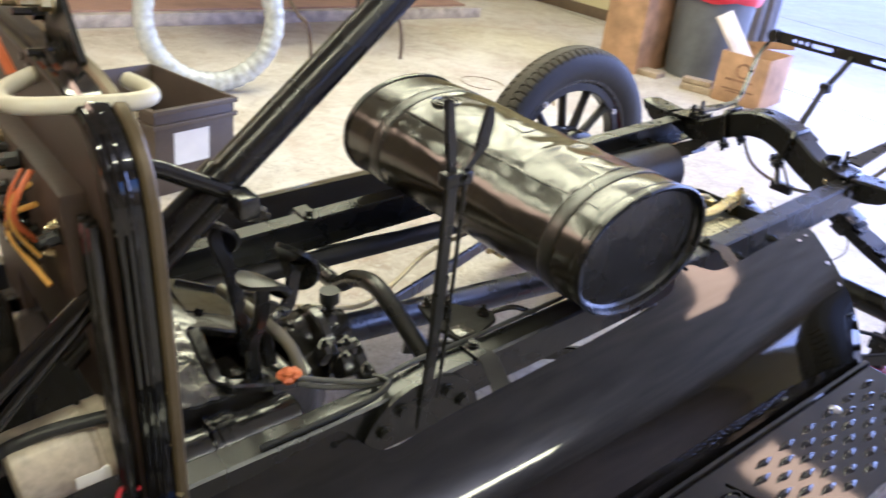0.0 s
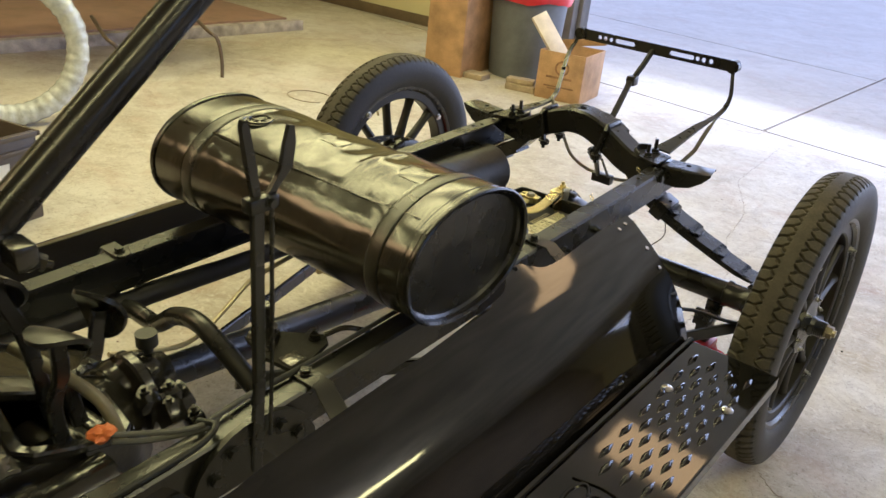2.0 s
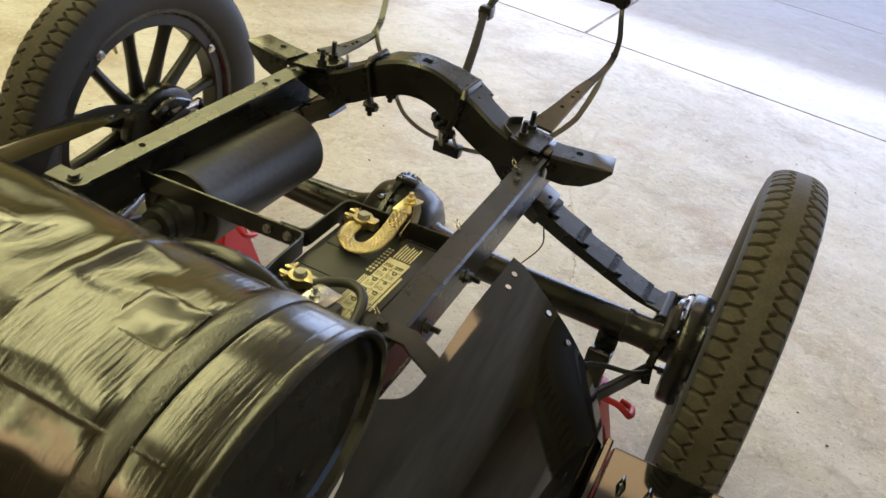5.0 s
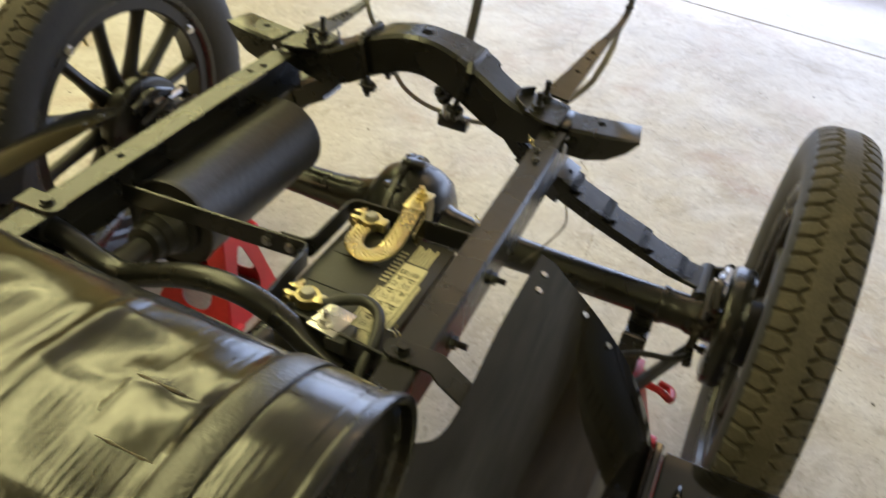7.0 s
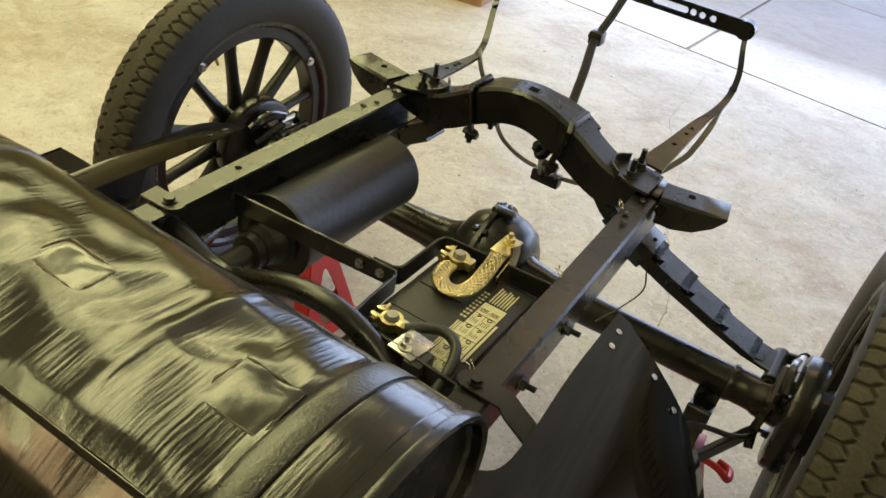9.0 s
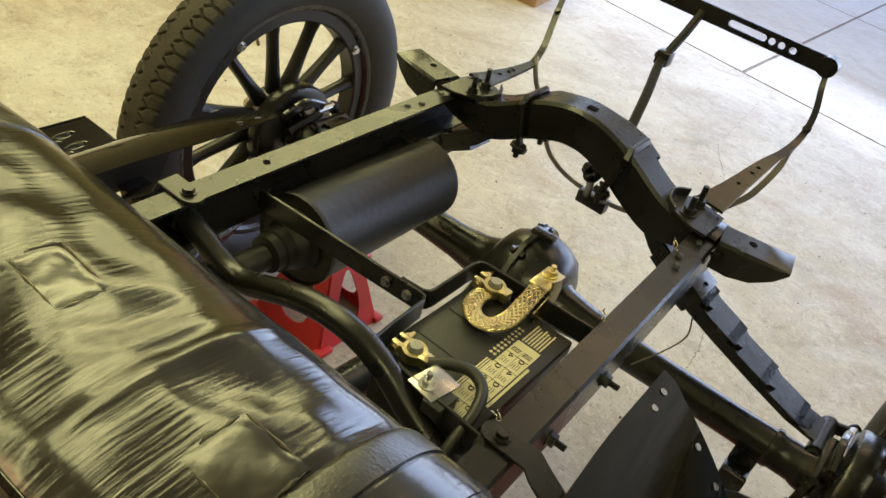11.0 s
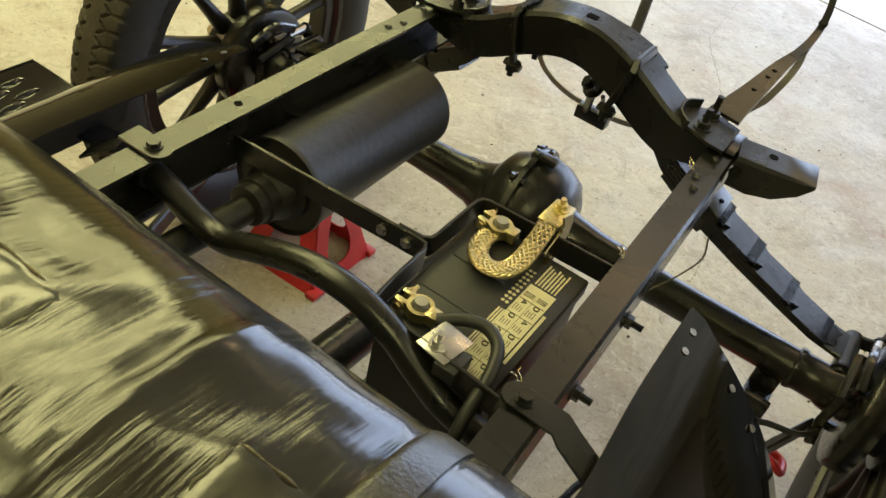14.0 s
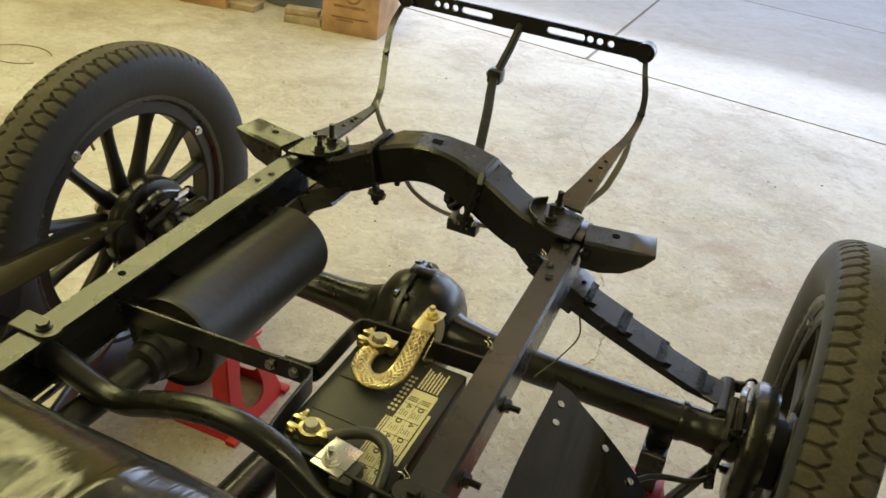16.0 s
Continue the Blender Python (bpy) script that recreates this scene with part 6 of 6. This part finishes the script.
def pedal(px, py, pz, bx, by, bz, lean, label):
    ob = thing("pedal", (bx, by, bz), label, "pedal", "foot pedals on the gearbox")
    bm = B()
    bar(bm, [(bx, by, bz), (bx * 0.9 + px * 0.1, by - 0.005, bz + 0.07), (px * 0.6 + bx * 0.4, py * 0.6 + by * 0.4, pz - 0.07), (px, py - 0.006, pz - 0.02), (px, py + 0.0, pz + 0.0)], 0.013, 0.022, 5, up=(0.05, 1, 0.4))
    part("arm", bm, BLACK, ob)
    bm = B()
    M = Matrix.Translation((px, py, pz)) @ Matrix.Rotation(radians(22), 4, "Z") @ Matrix.Rotation(radians(lean), 4, "X")
    # an oval dish
    rows = [[bm.verts.new(M @ Vector((0, 0, 0.004)))]]
    for j in range(1, 7):
        f = j / 6
        rows.append([bm.verts.new(M @ Vector((0.039 * f * math.cos(2 * math.pi * i / 24), 0.045 * f * math.sin(2 * math.pi * i / 24), 0.004 - 0.003 * f * f - 0.017 * (f * math.sin(2 * math.pi * i / 24)) ** 2))) for i in range(24)])
    for i in range(24):
        bm.faces.new((rows[0][0], rows[1][i], rows[1][(i + 1) % 24]))
    for a, b in zip(rows[1:], rows[2:]):
        for i in range(24):
            bm.faces.new((a[i], a[(i + 1) % 24], b[(i + 1) % 24], b[i]))
    bmesh.ops.recalc_face_normals(bm, faces=bm.faces)
    bmesh.ops.solidify(bm, geom=bm.faces[:], thickness=0.007)
    part("pad", bm, BLACK, ob)


pedal(0.07, -1.602, 0.845, 0.105, -1.585, 0.63, -58, "black iron foot pedal with a curved pad, rising highest")
pedal(0.12, -1.50, 0.778, 0.135, -1.56, 0.62, -72, "black iron foot pedal with a curved pad")
pedal(0.19, -1.588, 0.812, 0.165, -1.60, 0.62, -35, "black iron foot pedal with a tilted worn pad")


def bent_pipe():
    ob = thing("hand_lever", (0.16, -1.52, 0.62), "dull painted bent lever rising beside the pedals", "lever")
    bm = B()
    tube(bm, [(0.185, -1.53, 0.60), (0.183, -1.535, 0.635), (0.165, -1.545, 0.672), (0.12, -1.57, 0.705), (0.05, -1.60, 0.728)], 0.0095, 12, 5)
    part("shank", bm, material("olive_paint", (0.22, 0.20, 0.13), 0.4), ob)


bent_pipe()


def starter_motor():
    ob = thing("starter_motor", (0.225, -1.66, 0.52), "oily cylindrical starter motor beside the gearbox", "starter motor")
    bm = B()
    turn(bm, [(0, -0.13), (0.04, -0.13), (0.042, -0.12), (0.042, -0.03), (0.05, -0.028), (0.05, 0.0), (0.042, 0.002), (0.042, 0.095), (0.036, 0.10), (0, 0.10)], (0.222, -1.665, 0.575), "Y", 32)
    body = part("body", bm, GREASE, ob)
    bm = B()
    for y in (-1.70, -1.675):
        turn(bm, [(0.042, -0.004), (0.052, -0.004), (0.052, 0.004), (0.042, 0.004)], (0.222, y, 0.575), "Y", 28)
    part("clamp_band", bm, GREASE, body)
    bm = B()
    for x, y, z in ((0.25, -1.66, 0.535), (0.262, -1.70, 0.53), (0.25, -1.74, 0.54)):
        bolt(bm, (x, y, z), (0.7, 0, 0.7), r=0.013, h=0.016, stud=0.01)
    part("terminal", bm, GREASE, body)


starter_motor()


def orange_connector():
    ob = thing("wire_connector", (0.226, -1.574, 0.66), "orange plastic wire connector with two grey cables", "connector")
    bm = B()
    bmesh.ops.create_icosphere(bm, subdivisions=3, radius=0.014)
    for v in bm.verts:
        v.co *= 1.0 + 0.55 * noise.noise(v.co * 130)
        v.co = Vector((0.222 + v.co.x * 1.1, -1.570 + v.co.y * 1.15, 0.656 + v.co.z * 0.8))
    part("plug", bm, ORANGE, ob)
    for dz, m in ((0.0, 0.0), (0.012, 0.02)):
        bm = B()
        tube(bm, [(0.232, -1.565, 0.656 - dz), (0.25, -1.515, 0.640 - dz), (0.272, -1.46 + m, 0.63 - dz), (0.268, -1.41, 0.628), (0.262, -1.34, 0.627), (0.266, -1.25, 0.629), (0.262, -1.0, 0.634)], 0.0042, 8, 5)
        part("cable", bm, material("grey_cable", (0.10, 0.10, 0.09), 0.5), ob)
    bm = B()
    tube(bm, [(0.262, -1.45, 0.63), (0.29, -1.44, 0.632), (0.305, -1.475, 0.628), (0.303, -1.54, 0.622), (0.30, -1.66, 0.618)], 0.005, 8, 5)
    part("cable", bm, PLASTIC, ob)


orange_connector()


def brake_lever():
    ob = thing("brake_lever", (0.335, -1.39, 0.57), "black upright parking brake lever with a forked grip", "brake lever")
    bm = B()
    bar(bm, [(0.322, -1.398, 0.545), (0.333, -1.392, 0.70), (0.343, -1.387, 0.985)], 0.010, 0.019, up=(0, 1, 0.02))
    sh = part("shaft", bm, BLACK, ob)
    bm = B()
    plate(bm, [(-1.393, 0.985), (-1.382, 0.985), (-1.387, 1.03), (-1.394, 1.080), (-1.398, 1.092), (-1.403, 1.093), (-1.406, 1.085), (-1.400, 1.03)], "x", 0.338, 0.009)
    part("grip", bm, BLACK, ob)
    bm = B()
    plate(bm, [(-1.382, 0.984), (-1.370, 0.979), (-1.355, 0.998), (-1.333, 1.018), (-1.326, 1.050), (-1.328, 1.072), (-1.336, 1.074), (-1.344, 1.05), (-1.352, 1.018), (-1.362, 1.005)], "x", 0.342, 0.007)
    part("release_latch", bm, BLACK, ob)
    bm = B()
    tube(bm, [(0.349, -1.368, 0.99), (0.340, -1.372, 0.75), (0.332, -1.376, 0.60)], 0.0032, 8)
    part("release_rod", bm, BLACK, ob)
    bm = B()
    box(bm, 0.334, 0.355, -1.405, -1.36, 0.972, 0.992, 0.003)
    bolt(bm, (0.355, -1.375, 0.983), (1, 0, 0), r=0.006, h=0.005)
    part("latch_collar", bm, BLACK, sh)
    bm = B()
    arc = [(-1.395 + 0.115 * math.cos(a), 0.535 + 0.10 * math.sin(a)) for a in [math.pi * i / 16 for i in range(17)]]
    plate(bm, arc, "x", 0.314, 0.010)
    q = part("quadrant", bm, BLACK, ob)
    for k in range(5):
        a = radians(25 + 32 * k)
        bm = B()
        bolt(bm, (0.324, -1.395 + 0.085 * math.cos(a), 0.535 + 0.075 * math.sin(a)), (1, 0, 0), r=0.009, h=0.007)
        part("quadrant_bolt", bm, BLACK, q)


brake_lever()


def bracket_block():
    ob = thing("brake_bracket", (0.19, -1.22, 0.60), "black greasy bracket plate with an oil cup inside the frame rail", "bracket")
    bm = B()
    plate(bm, [(0.135, -1.268), (0.20, -1.283), (0.262, -1.275), (0.262, -1.235), (0.245, -1.18), (0.225, -1.168), (0.185, -1.20), (0.15, -1.225)], "z", 0.622, 0.008)
    plate_ob = part("plate", bm, GRIME, ob)
    # small lighter pad added for the glint on the greasy plate
    bm = B()
    box(bm, 0.226, 0.258, -1.272, -1.238, 0.629, 0.633, 0.0015)
    part("glint_pad", bm, CRINKLE, plate_ob, "pale added pad standing for a wet glint")
    bm = B()
    cyl(bm, (0.161, -1.240, 0.630), (0.161, -1.240, 0.640), 0.021, 6)
    cyl(bm, (0.161, -1.240, 0.640), (0.161, -1.240, 0.650), 0.017, 18)
    cyl(bm, (0.161, -1.240, 0.650), (0.161, -1.240, 0.684), 0.0115, 16)
    turn(bm, [(0, 0.004), (0.010, 0.004), (0.014, 0.001), (0.014, -0.009), (0.011, -0.011), (0, -0.011)], (0.161, -1.240, 0.690), "Z", 18)
    part("oil_cup", bm, GREASE, ob)
    for x, y in ((0.222, -1.19), (0.19, -1.262), (0.145, -1.258)):
        bm = B()
        bolt(bm, (x, y, 0.630), r=0.008, h=0.008, stud=0.008)
        part("plate_bolt", bm, GREASE, plate_ob)
    bm = B()
    tube(bm, [(0.225, -1.17, 0.630), (0.245, -1.14, 0.640), (0.262, -1.10, 0.622)], 0.005, 8, 4)
    part("rod", bm, GREASE, ob)


bracket_block()


# ---- firewall, column, engine side ----
def firewall():
    ob = thing("firewall", (0.0, -1.8, 0.60), "dark brown-black firewall with a rounded bronze edge bow", "firewall")
    half = [(0.345, 0.60), (0.357, 0.80), (0.363, 0.93), (0.366, 1.04), (0.355, 1.092), (0.325, 1.124), (0.26, 1.142), (0.18, 1.149), (0.08, 1.151)]
    out = half + [(-x, z) for x, z in reversed(half)]
    bm = B()
    plate(bm, [(x * 0.975, z) for x, z in out[:-1]] + [(-0.314, 0.60), (-0.21, 0.60), (-0.205, 0.71), (0.205, 0.71), (0.21, 0.60)], "y", -1.834, 0.016)
    part("panel", bm, FIREW, ob)
    bm = B()
    P = smooth_path([Vector((x, -1.811, z)) for x, z in out], 4)
    bar(bm, P, 0.020, 0.026, up=(0, 1, 0))
    bow = part("edge_bow", bm, GLOSS, ob)
    for dy, dx, r in ((-0.014, -0.001, 0.0065), (-0.002, 0.0095, 0.003)):
        bm = B()
        tube(bm, [p + Vector((math.copysign(dx, p.x), dy, 0.4 * dx)) for p in P], r, 10)
        part("bead", bm, GLOSS, bow)
    bm = B()
    bar(bm, [p + Vector((0.002 if p.x > 0 else -0.002, 0.0195, 0)) for p in P], 0.0205, 0.0145, up=(0, 1, 0))
    part("bronze_strip", bm, BRONZE, bow, "dull bronze edging strip")
    for z in (0.66, 0.74, 0.82, 0.90, 0.97):
        bm = B()
        turn(bm, [(0, 0.004), (0.004, 0.003), (0.006, 0.0)], (0.362 + 0.03 * (z - 0.8), -1.795, z), "X", 10)
        part("brass_tack", bm, BRASS, bow)
    bm = B()
    tube(bm, [(0.17, -1.835, 1.135), (0.205, -1.868, 1.136), (0.236, -1.883, 1.137), (0.270, -1.875, 1.137), (0.295, -1.82, 1.137), (0.306, -1.778, 1.137), (0.300, -1.757, 1.137), (0.275, -1.752, 1.137), (0.235, -1.757, 1.136)], 0.0092, 12, 6)
    part("grab_handle", bm, CREAM, ob, "cream enamelled bent grab handle")
    # hoses and cable bundle that run down beside the bow
    for dx, r in ((0.0, 0.008), (0.016, 0.006), (-0.014, 0.006)):
        bm = B()
        tube(bm, [(0.325 + dx, -1.842, 1.03), (0.335 + dx, -1.847, 0.94), (0.332 + dx, -1.848, 0.82), (0.335 + dx, -1.848, 0.74), (0.332 + dx, -1.847, 0.62)], r, 8, 5)
        part("cable_run", bm, GREASE, ob)


firewall()


def coil_box():
    ob = thing("wiring_panel", (0.18, -1.86, 0.92), "cluttered terminal panel with yellow wires on the firewall", "wiring")
    bm = B()
    box(bm, -0.02, 0.30, -1.86, -1.815, 0.90, 1.05, 0.006)
    part("panel", bm, FIREW, ob)
    rnd = random.Random(11)
    for k in range(26):
        bm = B()
        x, z = rnd.uniform(0.0, 0.29), rnd.uniform(0.905, 1.045)
        q = rnd.uniform(0.004, 0.010)
        bolt(bm, (x, -1.86, z), (rnd.uniform(-0.3, 0.3), -1, rnd.uniform(-0.3, 0.3)), r=q, h=q * 1.4, stud=q)
        part("terminal", bm, rnd.choice([BRASS, GREASE, GREASE, GREASE, PLASTIC]), ob)
    for k in range(7):
        x, z = rnd.uniform(0.12, 0.28), rnd.uniform(1.0, 1.05)
        bm = B()
        pts = [(x, -1.865, z), (x + rnd.uniform(-0.03, 0.02), -1.885, z - 0.02), (x + rnd.uniform(-0.04, 0.02), -1.89, z - 0.05), (x + rnd.uniform(-0.05, 0.03), -1.87, z - 0.09)]
        tube(bm, pts, rnd.choice([0.0024, 0.0035]), 8, 5)
        part("wire", bm, rnd.choice([YELLOW, PLASTIC, GREASE, ORANGE]), ob)
    bm = B()
    box(bm, 0.16, 0.20, -1.955, -1.93, 0.925, 0.95, 0.006)
    part("red_cap", bm, material("pink_red_plastic", (0.65, 0.06, 0.07), 0.4), ob)
    bm = B()
    plate(bm, [(0.10, 1.10), (0.20, 1.10), (0.23, 1.16), (0.15, 1.26), (0.10, 1.26)], "y", -1.80, 0.006)
    part("upper_plate", bm, BLACK, ob)
    for k in range(8):
        bm = B()
        bolt(bm, (rnd.uniform(0.06, 0.2), -1.805, rnd.uniform(1.11, 1.24)), (0, -1, 0.1), r=0.009, h=0.01, stud=0.02)
        part("terminal", bm, rnd.choice([BRASS, GREASE]), ob)
    bm = B()
    tube(bm, [(0.10, -1.83, 1.25), (0.12, -1.86, 1.19), (0.14, -1.85, 1.13)], 0.006, 8, 4)
    part("wire", bm, ORANGE, ob)


coil_box()


def key_tag():
    ob = thing("key_tag", (0.235, -1.76, 1.06), "leather key tag hanging from the firewall switch", "key tag")
    bm = B()
    cyl(bm, (0.235, -1.755, 1.10), (0.236, -1.755, 1.075), 0.0035, 8)
    part("chain", bm, BRASS, ob)
    bm = B()
    sweep(bm, [(0.236, -1.755, 1.078), (0.238, -1.754, 1.05), (0.24, -1.754, 1.022), (0.24, -1.754, 1.012)], disc(1, 10), (0, 1, 0), [(0.003, 0.0015), (0.009, 0.002), (0.0085, 0.002), (0.003, 0.0015)])
    part("leather_tag", bm, material("tan_leather", (0.45, 0.25, 0.13), 0.6), ob)


key_tag()


def steering_column():
    ob = thing("steering_column", (0.17, -1.7, 0.85), "thick glossy black steering column tube with a clamp", "steering column")
    COLUMN = material("black_column_enamel", (0.008, 0.007, 0.006), 0.27, coat=0.1, bump=0.08, bump_scale=30, vary=0.3)
    d = Vector((0, 0.314, 0.25)).normalized()
    p = Vector((0.173, -1.379, 1.174))
    bm = B()
    tube(bm, [p - d * 0.62, p - d * 0.2, p + d * 0.45], 0.025, 28)
    part("outer_tube", bm, COLUMN, ob)
    bm = B()
    q = p + Vector((0.024, -0.012, -0.022))
    tube(bm, [q - d * 0.60, q - d * 0.33], 0.010, 14)
    part("spark_rod", bm, COLUMN, ob)
    bm = B()
    c = p - d * 0.335
    sweep(bm, [c - d * 0.016, c + d * 0.016], disc(0.031, 24), (1, 0, 0))
    box(bm, -0.012, 0.03, -0.014, 0.014, -0.016, 0.016, 0.004, Matrix.Translation(c + Vector((0.045, 0.01, -0.01))))
    bolt(bm, c + Vector((0.06, 0.02, -0.02)), (0.3, 0.7, -0.4), r=0.011, h=0.012, stud=0.008)
    part("clamp", bm, GREASE, ob)
    bm = B()
    tube(bm, [(0.20, -1.79, 1.04), (0.195, -1.72, 1.01), tuple(c + Vector((0.03, 0, 0)))], 0.0115, 12)
    part("support_arm", bm, GLOSS, ob)


steering_column()


def engine_side():
    ob = thing("engine_block", (0.0, -2.3, 0.45), "dark oily engine block ahead of the firewall", "engine")
    bm = B()
    box(bm, -0.16, 0.16, -2.75, -1.90, 0.45, 0.86, 0.02)
    part("block", bm, GREASE, ob)
    bm = B()
    box(bm, -0.12, 0.15, -2.72, -1.93, 0.86, 0.93, 0.012)
    part("cylinder_head", bm, GREASE, ob)
    for k in range(8):
        bm = B()
        bolt(bm, (0.12, -2.68 + 0.1 * k, 0.93), r=0.012, h=0.012, stud=0.012)
        part("head_bolt", bm, GREASE, ob)
    ob = thing("generator", (0.28, -1.92, 0.63), "cream painted cylinder with a paper label beside the engine", "generator")
    bm = B()
    ax = Matrix.Rotation(radians(4), 4, "X")
    turn(bm, [(0, -0.066), (0.040, -0.066), (0.047, -0.062), (0.049, -0.054), (0.049, 0.022), (0.046, 0.026), (0.046, 0.030), (0.050, 0.032), (0.050, 0.050), (0.044, 0.056), (0, 0.056)], (0.275, -1.893, 0.716), "Y", 36, ax)
    can = part("can", bm, material("cream_can", (0.46, 0.40, 0.30), 0.4, coat=0.2, vary=0.3, scale=20, spots=0.3), ob)
    bm = B()
    box(bm, 0.312, 0.3245, -1.90, -1.86, 0.696, 0.714, 0.001)
    part("paper_label", bm, WHITE, can)
    bm = B()
    tube(bm, [(0.325, -1.90, 0.66), (0.34, -1.89, 0.678), (0.345, -1.87, 0.664), (0.335, -1.855, 0.682), (0.34, -1.835, 0.676)], 0.0036, 8, 5)
    part("red_wire", bm, RED, ob)
    bm = B()
    box(bm, 0.26, 0.32, -1.85, -1.815, 0.66, 0.74, 0.008)
    part("end_bracket", bm, STEEL, ob)
    ob = thing("hood_rod", (0.30, -1.95, 0.8), "pair of glossy black rods running to the firewall", "rod")
    for dz, r in ((0.0, 0.011), (-0.03, 0.009)):
        bm = B()
        tube(bm, [(0.30, -2.35, 0.470 + 1.6 * dz), (0.30, -1.955, 0.842 + dz), (0.30, -1.815, 0.952 + 0.3 * dz)], r, 14)
        part("rod", bm, GLOSS, ob)
    ob = thing("rubber_hose", (0.3, -1.9, 0.72), "black rubber hose looping across the engine", "hose")
    bm = B()
    tube(bm, [(0.26, -2.2, 0.66), (0.28, -2.02, 0.735), (0.29, -1.93, 0.765), (0.31, -1.84, 0.772)], 0.008, 12, 6)
    part("hose", bm, PLASTIC, ob)


engine_side()
